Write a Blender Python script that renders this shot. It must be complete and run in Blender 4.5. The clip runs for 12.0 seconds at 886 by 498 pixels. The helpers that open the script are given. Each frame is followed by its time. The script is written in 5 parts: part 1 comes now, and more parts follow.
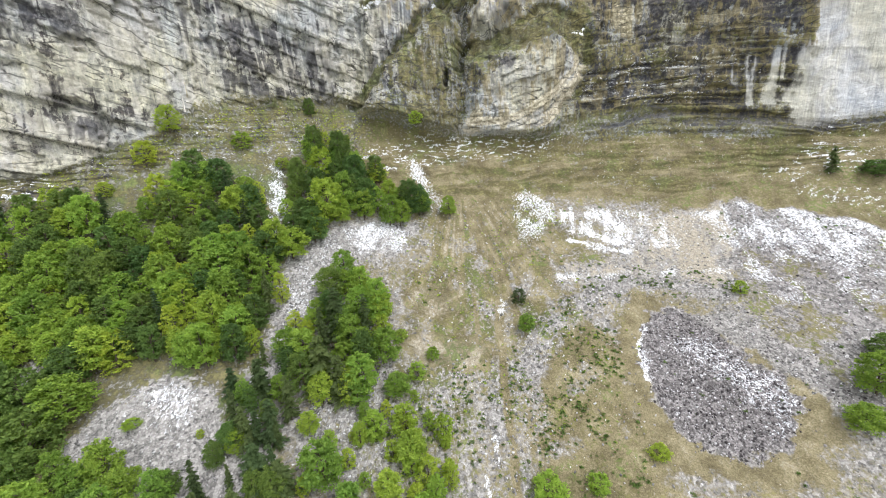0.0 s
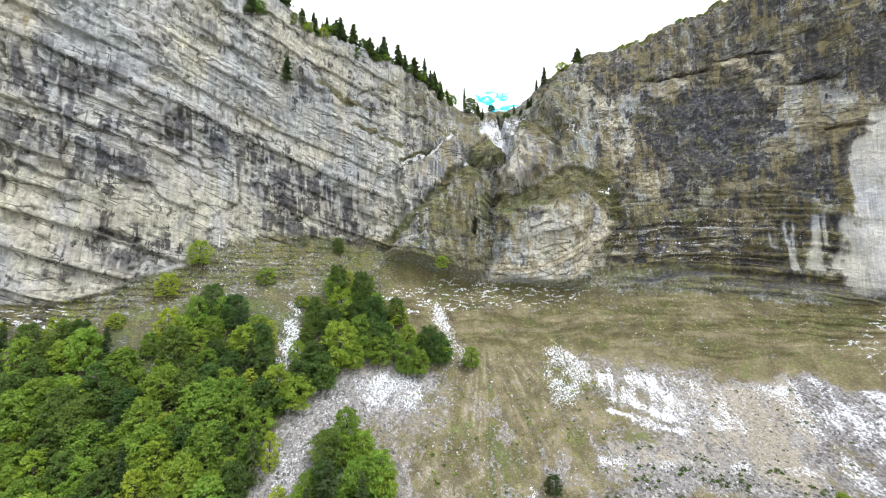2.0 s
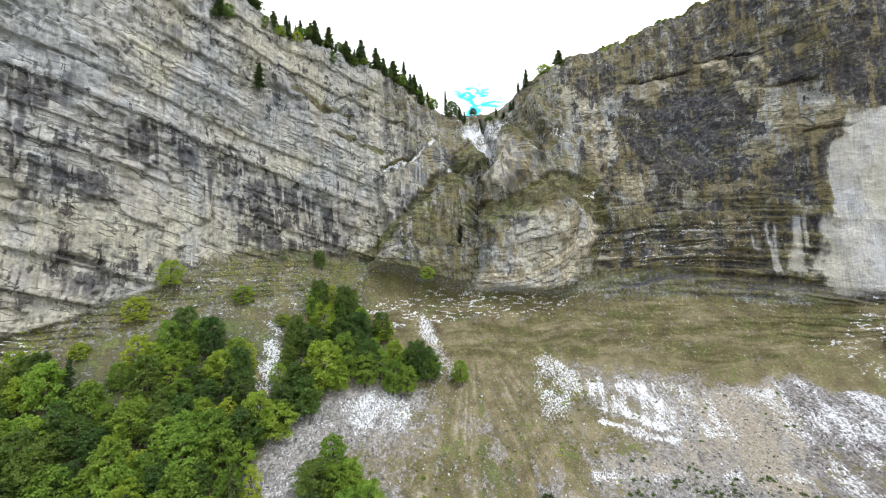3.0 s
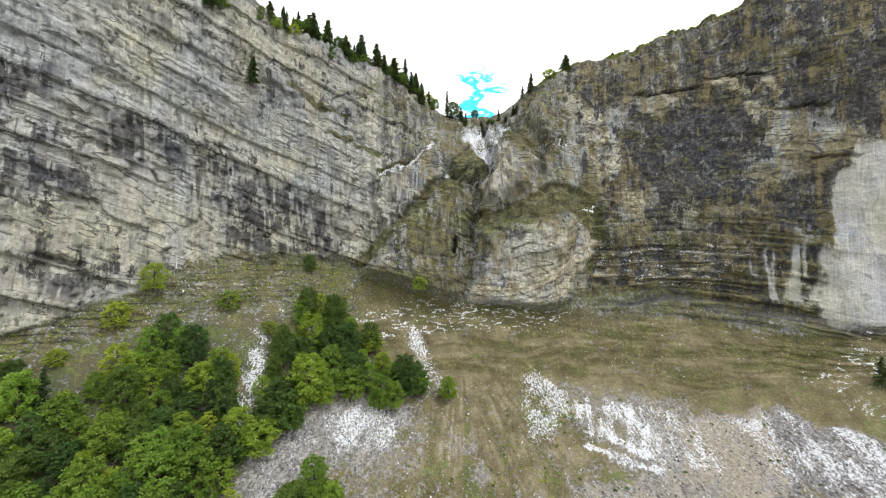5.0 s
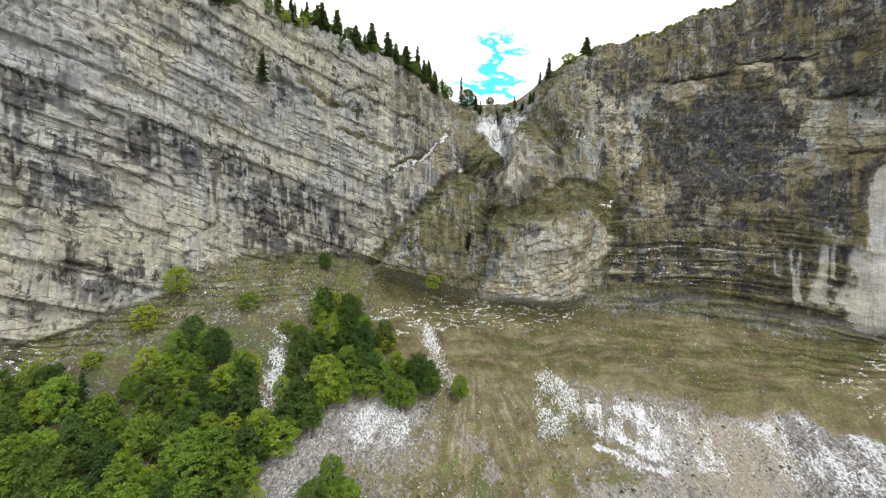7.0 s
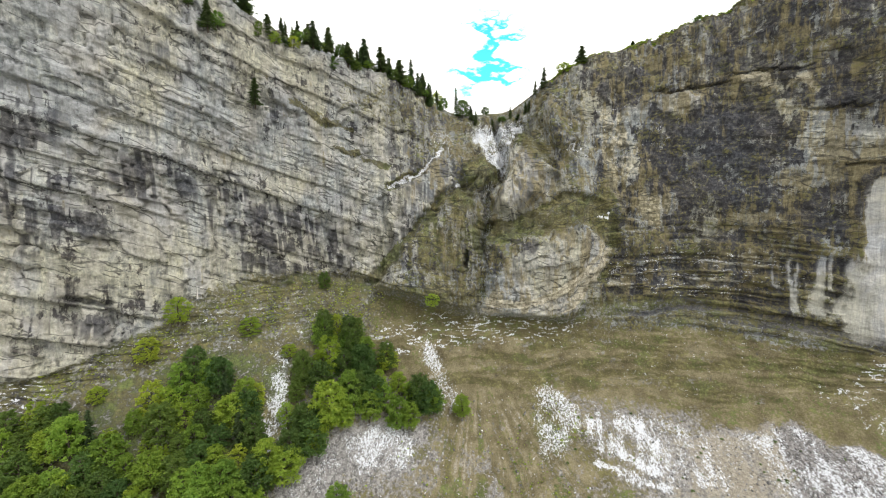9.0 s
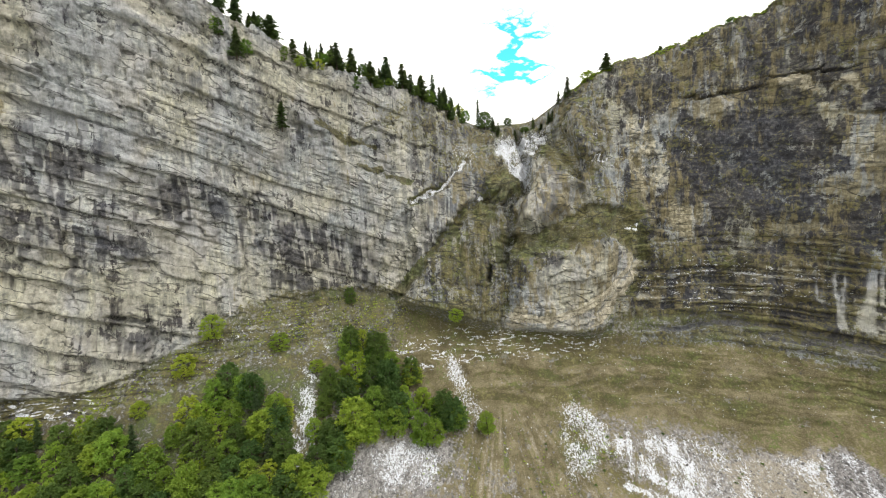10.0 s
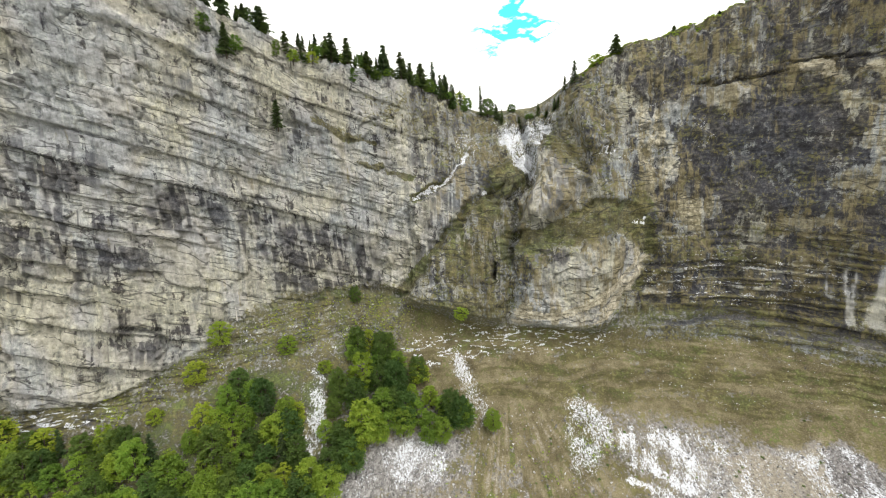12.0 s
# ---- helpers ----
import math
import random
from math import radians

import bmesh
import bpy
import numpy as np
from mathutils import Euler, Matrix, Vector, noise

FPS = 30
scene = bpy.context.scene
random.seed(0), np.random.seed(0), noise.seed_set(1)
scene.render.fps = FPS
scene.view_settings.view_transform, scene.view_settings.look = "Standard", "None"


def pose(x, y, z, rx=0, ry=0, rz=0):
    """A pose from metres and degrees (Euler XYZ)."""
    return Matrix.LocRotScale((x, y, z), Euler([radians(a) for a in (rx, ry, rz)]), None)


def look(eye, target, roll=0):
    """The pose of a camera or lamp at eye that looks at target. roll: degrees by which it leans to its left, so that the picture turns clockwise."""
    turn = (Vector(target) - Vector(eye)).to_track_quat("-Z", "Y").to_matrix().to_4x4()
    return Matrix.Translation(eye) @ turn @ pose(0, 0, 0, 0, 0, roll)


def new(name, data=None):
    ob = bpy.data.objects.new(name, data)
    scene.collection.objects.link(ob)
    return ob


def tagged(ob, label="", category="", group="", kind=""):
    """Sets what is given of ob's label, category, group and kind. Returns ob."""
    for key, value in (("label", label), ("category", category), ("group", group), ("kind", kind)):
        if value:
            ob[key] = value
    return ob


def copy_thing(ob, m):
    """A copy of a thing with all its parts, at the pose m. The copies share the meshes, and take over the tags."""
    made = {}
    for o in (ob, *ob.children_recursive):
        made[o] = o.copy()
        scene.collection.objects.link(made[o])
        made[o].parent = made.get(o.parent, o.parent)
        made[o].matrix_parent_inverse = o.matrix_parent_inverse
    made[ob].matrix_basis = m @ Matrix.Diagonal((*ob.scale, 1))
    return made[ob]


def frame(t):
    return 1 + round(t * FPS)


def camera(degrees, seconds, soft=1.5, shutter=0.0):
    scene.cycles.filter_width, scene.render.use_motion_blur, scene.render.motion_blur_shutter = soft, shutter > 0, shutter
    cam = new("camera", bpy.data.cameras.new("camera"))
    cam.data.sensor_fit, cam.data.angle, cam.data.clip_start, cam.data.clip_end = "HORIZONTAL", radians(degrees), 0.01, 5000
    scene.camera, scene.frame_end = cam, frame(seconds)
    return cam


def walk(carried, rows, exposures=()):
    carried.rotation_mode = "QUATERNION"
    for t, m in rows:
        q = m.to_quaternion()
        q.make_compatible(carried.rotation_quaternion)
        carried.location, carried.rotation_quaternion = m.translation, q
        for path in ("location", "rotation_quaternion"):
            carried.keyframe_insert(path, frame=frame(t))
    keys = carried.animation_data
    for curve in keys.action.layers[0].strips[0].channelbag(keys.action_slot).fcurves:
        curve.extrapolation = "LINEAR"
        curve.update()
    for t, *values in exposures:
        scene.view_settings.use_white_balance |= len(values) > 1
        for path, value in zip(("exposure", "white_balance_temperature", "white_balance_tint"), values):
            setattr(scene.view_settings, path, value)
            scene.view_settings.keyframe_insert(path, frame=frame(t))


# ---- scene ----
import functools

cam = camera(98.2, 12.0, 1.0)

PATH = [
    (0, (0.585, 3.021, 64.840), (0.270, 12.724, 62.441), -3.76),
    (0.5, (0.325, 5.276, 67.024), (-0.270, 15.019, 64.852), -1.99),
    (1, (0.020, 7.863, 69.291), (-0.605, 17.698, 67.595), 0.09),
    (1.5, (-0.099, 10.531, 70.825), (-0.674, 20.514, 70.926), -1.06),
    (2, (-0.087, 12.906, 72.223), (-0.857, 22.841, 73.059), -0.33),
    (2.5, (-0.037, 14.762, 74.776), (-0.897, 24.690, 75.617), -1.41),
    (3, (-0.414, 16.415, 77.723), (-0.784, 26.380, 78.473), -2.10),
    (5, (0.300, 19.201, 87.638), (0.035, 29.191, 88.012), 0.59),
    (5.5, (0.801, 19.314, 90.293), (0.426, 29.303, 90.581), 1.10),
    (6, (1.193, 19.291, 93.308), (0.663, 29.273, 93.006), 0.97),
    (6.5, (1.634, 19.286, 96.109), (0.924, 29.253, 95.703), 0.83),
    (7, (2.045, 19.320, 98.806), (1.325, 29.285, 98.390), 0.52),
    (9, (2.559, 19.739, 109.760), (1.849, 29.691, 109.083), -0.97),
    (9.5, (3.210, 19.863, 112.403), (2.025, 29.771, 111.738), -0.85),
    (10, (3.720, 20.071, 115.120), (2.346, 29.956, 114.493), -1.90),
    (10.5, (3.255, 20.527, 118.614), (1.995, 30.370, 117.372), -2.91),
    (11, (3.508, 21.256, 121.844), (2.338, 31.049, 120.190), -3.45),
    (11.5, (3.516, 22.031, 124.247), (2.251, 31.834, 122.733), -2.62),
    (12, (3.609, 23.025, 126.940), (2.123, 32.807, 125.484), -3.10),
]
walk(cam, [(t, look(eye, target, roll)) for t, eye, target, roll in PATH],
     exposures=[(0.0, 0.41, 6080, 13.5), (1.0, 0.38, 6060, 13.5), (2.0, 0.29, 6010, 13.5), (2.5, 0.13, 6010, 13), (3.0, 0.04, 6060, 13), (5.0, -0.11, 6230, 12),
                (7.0, -0.14, 6350, 12), (9.0, -0.12, 6370, 12), (10.5, -0.18, 6450, 12), (12.0, -0.06, 6450, 12)])

# ---------------------------------------------------------------- sky and sun
world = bpy.data.worlds.new("overcast_sky")
scene.world = world
world.use_nodes = True
wt = world.node_tree
wt.nodes.clear()
w_out = wt.nodes.new("ShaderNodeOutputWorld")
w_bg = wt.nodes.new("ShaderNodeBackground")
w_sky = wt.nodes.new("ShaderNodeTexSky")
w_sky.sky_type = "NISHITA"
w_sky.sun_disc = False
w_sky.sun_elevation = radians(56)
w_sky.sun_rotation = radians(125)
# a white overcast with torn wisps of blue low over the notch
w_co = wt.nodes.new("ShaderNodeTexCoord")
w_map = wt.nodes.new("ShaderNodeMapping")
w_map.inputs["Scale"].default_value = (4.0, 4.0, 9.0)
w_map.inputs["Rotation"].default_value = (0.0, radians(24), 0.0)
w_noise = wt.nodes.new("ShaderNodeTexNoise")
w_noise.inputs["Scale"].default_value = 1.9
w_noise.inputs["Detail"].default_value = 5.0
w_near = wt.nodes.new("ShaderNodeVectorMath")
w_near.operation = "DISTANCE"
w_near.inputs[1].default_value = (0.045, 0.925, 0.375)
w_gap = wt.nodes.new("ShaderNodeMapRange")
w_gap.interpolation_type = "SMOOTHSTEP"
for k, v in enumerate((0.02, 0.15, 0.026, -0.03)):
    w_gap.inputs[k + 1].default_value = v
w_mid = wt.nodes.new("ShaderNodeMath")
w_mid.operation = "SUBTRACT"
w_mid.inputs[1].default_value = 0.5
w_abs = wt.nodes.new("ShaderNodeMath")
w_abs.operation = "ABSOLUTE"
w_sum = wt.nodes.new("ShaderNodeMath")
w_sum.operation = "SUBTRACT"
w_ramp = wt.nodes.new("ShaderNodeValToRGB")
w_ramp.color_ramp.elements[0].position = 0.0
w_ramp.color_ramp.elements[1].position = 0.03
w_blue = wt.nodes.new("ShaderNodeMix")
w_blue.data_type = "RGBA"
w_blue.blend_type = "MULTIPLY"
w_blue.inputs["Factor"].default_value = 1.0
w_blue.inputs["B"].default_value = (0.7, 3.3, 2.9, 1.0)
w_mix = wt.nodes.new("ShaderNodeMix")
w_mix.data_type = "RGBA"
w_mix.inputs["B"].default_value = (11.6, 11.4, 10.9, 1.0)
wt.links.new(w_co.outputs["Generated"], w_map.inputs["Vector"])
wt.links.new(w_co.outputs["Generated"], w_near.inputs[0])
wt.links.new(w_near.outputs["Value"], w_gap.inputs[0])
wt.links.new(w_map.outputs["Vector"], w_noise.inputs["Vector"])
wt.links.new(w_noise.outputs["Fac"], w_mid.inputs[0])
wt.links.new(w_mid.outputs["Value"], w_abs.inputs[0])
wt.links.new(w_abs.outputs["Value"], w_sum.inputs[0])
wt.links.new(w_gap.outputs["Result"], w_sum.inputs[1])
wt.links.new(w_sum.outputs["Value"], w_ramp.inputs["Fac"])
wt.links.new(w_ramp.outputs["Color"], w_mix.inputs["Factor"])
wt.links.new(w_sky.outputs["Color"], w_blue.inputs["A"])
wt.links.new(w_blue.outputs["Result"], w_mix.inputs["A"])
wt.links.new(w_mix.outputs["Result"], w_bg.inputs["Color"])
w_bg.inputs["Strength"].default_value = 0.15
wt.links.new(w_bg.outputs["Background"], w_out.inputs["Surface"])

sun = new("sun", bpy.data.lights.new("sun", "SUN"))
sun.data.energy = 2.3
sun.data.angle = radians(14)
sun.data.color = (1.0, 0.96, 0.9)
sun.matrix_world = look((135, -100, 250), (0, 0, 0))

# ---------------------------------------------------------------- materials
class Nodes:
    """A short hand for one material's node tree."""

    def __init__(self, name):
        self.mat = bpy.data.materials.new(name)
        self.mat.use_nodes = True
        self.tree = self.mat.node_tree
        self.bsdf = self.tree.nodes["Principled BSDF"]
        self.pos = self.tree.nodes.new("ShaderNodeTexCoord").outputs["Object"]

    def put(self, socket, value):
        if isinstance(value, bpy.types.NodeSocket):
            self.tree.links.new(value, socket)
        else:
            socket.default_value = value

    def attribute(self, name):
        n = self.tree.nodes.new("ShaderNodeAttribute")
        n.attribute_name = name
        split = self.tree.nodes.new("ShaderNodeSeparateColor")
        self.put(split.inputs["Color"], n.outputs["Color"])
        return [split.outputs[0], split.outputs[1], split.outputs[2], n.outputs["Alpha"]]

    def noise(self, scale, detail=5.0, stretch=(1, 1, 1), rough=0.55, warp=0.0):
        m = self.tree.nodes.new("ShaderNodeMapping")
        m.inputs["Scale"].default_value = stretch
        self.put(m.inputs["Vector"], self.pos)
        n = self.tree.nodes.new("ShaderNodeTexNoise")
        n.inputs["Scale"].default_value = scale
        n.inputs["Detail"].default_value = detail
        n.inputs["Roughness"].default_value = rough
        n.inputs["Distortion"].default_value = warp
        self.put(n.inputs["Vector"], m.outputs["Vector"])
        return n.outputs["Fac"]

    def cells(self, scale, stretch=(1, 1, 1), feature="F1"):
        m = self.tree.nodes.new("ShaderNodeMapping")
        m.inputs["Scale"].default_value = stretch
        self.put(m.inputs["Vector"], self.pos)
        n = self.tree.nodes.new("ShaderNodeTexVoronoi")
        n.feature = feature
        n.inputs["Scale"].default_value = scale
        self.put(n.inputs["Vector"], m.outputs["Vector"])
        return n

    def math(self, op, a, b=0.0, c=0.0):
        n = self.tree.nodes.new("ShaderNodeMath")
        n.operation = op
        for socket, v in zip(n.inputs, (a, b, c)):
            self.put(socket, v)
        return n.outputs[0]

    def span(self, v, a, b, lo=0.0, hi=1.0):
        n = self.tree.nodes.new("ShaderNodeMapRange")
        n.interpolation_type = "SMOOTHSTEP"
        for socket, x in zip(n.inputs, (v, a, b, lo, hi)):
            self.put(socket, x)
        return n.outputs[0]

    def cover(self, amount, noise_out, sharp=0.08, swing=1.3):
        """Where a share of the ground given by amount is covered, in patches that the noise shapes."""
        room = self.math("MINIMUM", self.math("MULTIPLY", amount, 5.0), 1.0)
        v = self.math("ADD", amount, self.math("MULTIPLY", self.math("MULTIPLY", self.math("SUBTRACT", noise_out, 0.5), swing), room))
        return self.span(v, 0.5 - sharp, 0.5 + sharp)

    def ramp(self, v, *stops):
        n = self.tree.nodes.new("ShaderNodeValToRGB")
        e = n.color_ramp.elements
        while len(e) < len(stops):
            e.new(0.5)
        for k, (at, colour) in enumerate(stops):
            e[k].position, e[k].color = at, (*colour, 1.0)
        self.put(n.inputs["Fac"], v)
        return n.outputs["Color"]

    def mix(self, f, a, b, blend="MIX"):
        n = self.tree.nodes.new("ShaderNodeMix")
        n.data_type, n.blend_type = "RGBA", blend
        for socket, v in zip((n.inputs["Factor"], n.inputs["A"], n.inputs["B"]), (f, a, b)):
            self.put(socket, (*v, 1.0) if isinstance(v, tuple) else v)
        return n.outputs["Result"]

    def bump(self, height, strength, distance, under=None):
        n = self.tree.nodes.new("ShaderNodeBump")
        n.inputs["Strength"].default_value = strength
        n.inputs["Distance"].default_value = distance
        self.put(n.inputs["Height"], height)
        if under is not None:
            self.put(n.inputs["Normal"], under)
        return n.outputs["Normal"]

    def done(self, colour, rough, normal=None):
        self.put(self.bsdf.inputs["Base Color"], (*colour, 1.0) if isinstance(colour, tuple) else colour)
        self.put(self.bsdf.inputs["Roughness"], rough)
        self.bsdf.inputs["Specular IOR Level"].default_value = 0.25
        if normal is not None:
            self.put(self.bsdf.inputs["Normal"], normal)
        return self.mat


def mountain_material():
    """Limestone, scree, soil, turf and old snow; the sheet's zones say how much of each lies where."""
    n = Nodes("mountain_side")
    tan, grass, snow, dark = n.attribute("zone_a")
    rock, pale, ochre, coarse = n.attribute("zone_b")
    stain_shade, grit_share, buff, fresh = n.attribute("zone_c")
    fine = n.noise(0.9, 7, rough=0.65)
    mid = n.noise(0.16, 6, rough=0.6)
    grit = n.noise(3.0, 4, rough=0.7)
    streak = n.noise(0.55, 6, (1, 1, 0.09), 0.62, 0.3)
    broad = n.noise(0.16, 5, (1, 1, 0.22), 0.6, 0.4)
    stones = n.cells(1.05)
    small = n.cells(2.6)
    stone_tone = n.math("MULTIPLY", n.math("ADD", stones.outputs["Color"], small.outputs["Color"]), 0.5)

    pin = n.noise(1.7, 4, (1, 1, 0.07), 0.7, 0.4)
    tone = n.math("ADD", n.math("ADD", n.math("ADD", n.math("MULTIPLY", streak, 0.3), n.math("MULTIPLY", pin, 0.16)), n.math("MULTIPLY", fine, 0.34)), n.math("MULTIPLY", mid, 0.2))
    limestone = n.ramp(tone, (0.37, (0.078, 0.083, 0.084)), (0.44, (0.21, 0.216, 0.205)), (0.51, (0.355, 0.358, 0.32)), (0.59, (0.565, 0.56, 0.475)))
    limestone = n.mix(n.cover(dark, n.math("ADD", n.math("ADD", n.math("MULTIPLY", n.noise(0.2, 5, (1, 1, 0.14), 0.6, 0.5), 0.34), n.math("MULTIPLY", streak, 0.26)), n.math("MULTIPLY", n.noise(0.5, 7, (1, 1, 0.8), 0.7, 0.8), 0.4)), 0.14, 4.2), limestone,
                      n.ramp(n.math("ADD", n.math("MULTIPLY", fine, 0.55), n.math("MULTIPLY", mid, 0.45)), (0.36, (0.024, 0.0245, 0.029)), (0.5, (0.06, 0.058, 0.060)), (0.64, (0.15, 0.14, 0.126))))
    limestone = n.mix(n.math("MULTIPLY", n.cover(pale, broad, 0.2, 3.2), 0.8), limestone,
                      n.ramp(tone, (0.36, (0.15, 0.15, 0.142)), (0.47, (0.33, 0.325, 0.30)), (0.6, (0.50, 0.492, 0.455))))
    # dark water stains, and the shade painted along the bed lips
    limestone = n.mix(n.math("MULTIPLY", n.span(n.math("ADD", stain_shade, n.math("MULTIPLY", n.math("SUBTRACT", fine, 0.5), 0.5)), 0.22, 0.6), 0.86), limestone,
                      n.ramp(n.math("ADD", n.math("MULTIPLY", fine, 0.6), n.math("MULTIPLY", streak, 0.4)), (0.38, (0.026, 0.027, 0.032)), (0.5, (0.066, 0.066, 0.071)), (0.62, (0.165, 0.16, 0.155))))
    limestone = n.mix(n.math("MULTIPLY", fresh, 0.8), limestone, n.ramp(n.math("ADD", n.math("MULTIPLY", mid, 0.5), n.math("MULTIPLY", pin, 0.5)), (0.36, (0.30, 0.31, 0.32)), (0.5, (0.47, 0.48, 0.48)), (0.62, (0.58, 0.58, 0.56))))
    hue = n.ramp(n.noise(0.045, 4, (1, 1, 0.6), 0.6, 0.6), (0.40, (0.92, 0.97, 1.05)), (0.5, (1.0, 1.0, 1.0)), (0.6, (1.04, 1.02, 0.90)))
    limestone = n.mix(1.0, limestone, hue, "MULTIPLY")
    limestone = n.mix(n.math("MULTIPLY", n.cover(ochre, n.math("ADD", n.math("MULTIPLY", broad, 0.5), n.math("MULTIPLY", streak, 0.5)), 0.16, 4.0), 0.8), limestone,
                      n.ramp(tone, (0.36, (0.05, 0.043, 0.024)), (0.47, (0.135, 0.116, 0.062)), (0.55, (0.25, 0.216, 0.116)), (0.64, (0.39, 0.345, 0.20))))
    limestone = n.mix(n.math("MULTIPLY", n.span(n.math("ADD", buff, n.math("SUBTRACT", fine, 0.5)), 0.3, 0.6), 0.8), limestone,
                      n.ramp(fine, (0.36, (0.22, 0.195, 0.13)), (0.5, (0.46, 0.42, 0.31)), (0.64, (0.60, 0.565, 0.44))))
    scree = n.ramp(stone_tone, (0.15, (0.085, 0.083, 0.080)), (0.5, (0.225, 0.219, 0.206)), (0.85, (0.40, 0.39, 0.372)))
    scree = n.mix(n.math("MULTIPLY", coarse, 0.62), scree, n.ramp(stone_tone, (0.2, (0.0385, 0.035, 0.0385)), (0.55, (0.133, 0.122, 0.126)), (0.9, (0.294, 0.28, 0.28))))
    base = n.mix(rock, scree, limestone)
    soil = n.ramp(n.math("ADD", n.math("MULTIPLY", grit, 0.5), n.math("MULTIPLY", mid, 0.5)),
                  (0.36, (0.074, 0.063, 0.033)), (0.5, (0.165, 0.143, 0.079)), (0.64, (0.30, 0.265, 0.17)))
    base = n.mix(n.cover(tan, n.math("ADD", n.math("MULTIPLY", fine, 0.65), n.math("MULTIPLY", mid, 0.35)), 0.2, 2.0), base, soil)
    sand = n.ramp(n.math("ADD", n.math("MULTIPLY", grit, 0.6), n.math("MULTIPLY", fine, 0.4)), (0.36, (0.15, 0.132, 0.098)), (0.5, (0.295, 0.268, 0.212)), (0.64, (0.45, 0.42, 0.35)))
    base = n.mix(n.cover(grit_share, n.math("ADD", n.math("MULTIPLY", fine, 0.6), n.math("MULTIPLY", mid, 0.4)), 0.25, 1.8), base, sand)
    turf = n.ramp(n.math("ADD", n.math("MULTIPLY", fine, 0.6), n.math("MULTIPLY", mid, 0.4)),
                  (0.36, (0.027, 0.025, 0.011)), (0.5, (0.085, 0.079, 0.032)), (0.62, (0.188, 0.174, 0.073)))
    turf = n.mix(n.math("MULTIPLY", n.span(n.noise(0.11, 5, rough=0.65), 0.46, 0.6), n.math("SUBTRACT", 1.0, n.math("MULTIPLY", dark, 0.9))), turf, (0.78, 1.08, 0.72), "MULTIPLY")
    base = n.mix(n.math("MULTIPLY", n.cover(grass, n.math("ADD", n.math("MULTIPLY", fine, 0.7), n.math("MULTIPLY", mid, 0.3)), 0.16, 3.0), 0.88), base, turf)
    height = n.tree.nodes.new("ShaderNodeAttribute")
    height.attribute_name = "bed_height"
    where = n.tree.nodes.new("ShaderNodeSeparateXYZ")
    n.put(where.inputs["Vector"], n.pos)
    laid = n.tree.nodes.new("ShaderNodeCombineXYZ")
    for socket, v, k in zip(laid.inputs, (where.outputs["X"], where.outputs["Y"], height.outputs["Fac"]), (0.22, 0.22, 1.1)):
        n.put(socket, n.math("MULTIPLY", v, k))
    strata = n.tree.nodes.new("ShaderNodeTexNoise")
    strata.inputs["Scale"].default_value, strata.inputs["Detail"].default_value = 0.5, 6.0
    strata.inputs["Roughness"].default_value, strata.inputs["Distortion"].default_value = 0.65, 0.4
    n.put(strata.inputs["Vector"], laid.outputs["Vector"])
    lines = n.ramp(strata.outputs["Fac"], (0.36, (0.42, 0.42, 0.42)), (0.5, (0.95, 0.95, 0.95)), (0.64, (1.3, 1.3, 1.3)))
    base = n.mix(n.math("MULTIPLY", n.math("MULTIPLY", rock, 0.24), n.math("SUBTRACT", 1.0, n.math("MULTIPLY", tan, 0.7))), base, lines, "MULTIPLY")
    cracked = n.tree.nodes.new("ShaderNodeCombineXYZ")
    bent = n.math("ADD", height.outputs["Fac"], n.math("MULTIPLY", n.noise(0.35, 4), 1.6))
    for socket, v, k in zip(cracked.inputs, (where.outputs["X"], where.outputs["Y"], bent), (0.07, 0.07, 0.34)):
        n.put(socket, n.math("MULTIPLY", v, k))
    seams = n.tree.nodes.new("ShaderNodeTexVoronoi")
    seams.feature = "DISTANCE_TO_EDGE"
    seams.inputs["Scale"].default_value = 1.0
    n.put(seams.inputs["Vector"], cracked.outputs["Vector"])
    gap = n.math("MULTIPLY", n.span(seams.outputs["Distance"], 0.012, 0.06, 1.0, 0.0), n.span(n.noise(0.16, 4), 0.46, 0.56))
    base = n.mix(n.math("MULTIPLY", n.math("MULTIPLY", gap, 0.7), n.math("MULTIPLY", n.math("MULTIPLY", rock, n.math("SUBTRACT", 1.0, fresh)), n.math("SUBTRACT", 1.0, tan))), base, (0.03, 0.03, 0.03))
    white = n.ramp(grit, (0.3, (0.55, 0.58, 0.62)), (0.7, (0.80, 0.83, 0.86)))
    flakes = n.math("ADD", n.math("MULTIPLY", n.noise(1.7, 5, (1, 0.5, 0.6), 0.7, 0.3), 0.5), n.math("MULTIPLY", n.noise(2.4, 5, (1, 0.8, 1.2), 0.75), 0.5))
    base = n.mix(n.math("MULTIPLY", n.cover(snow, flakes, 0.11, 3.0), 0.94), base, white)
    relief = n.bump(n.math("ADD", n.math("MULTIPLY", streak, 0.5), fine), 0.75, 1.2)
    relief = n.bump(stone_tone, 0.55, 0.3, relief)
    return n.done(base, 0.92, relief)


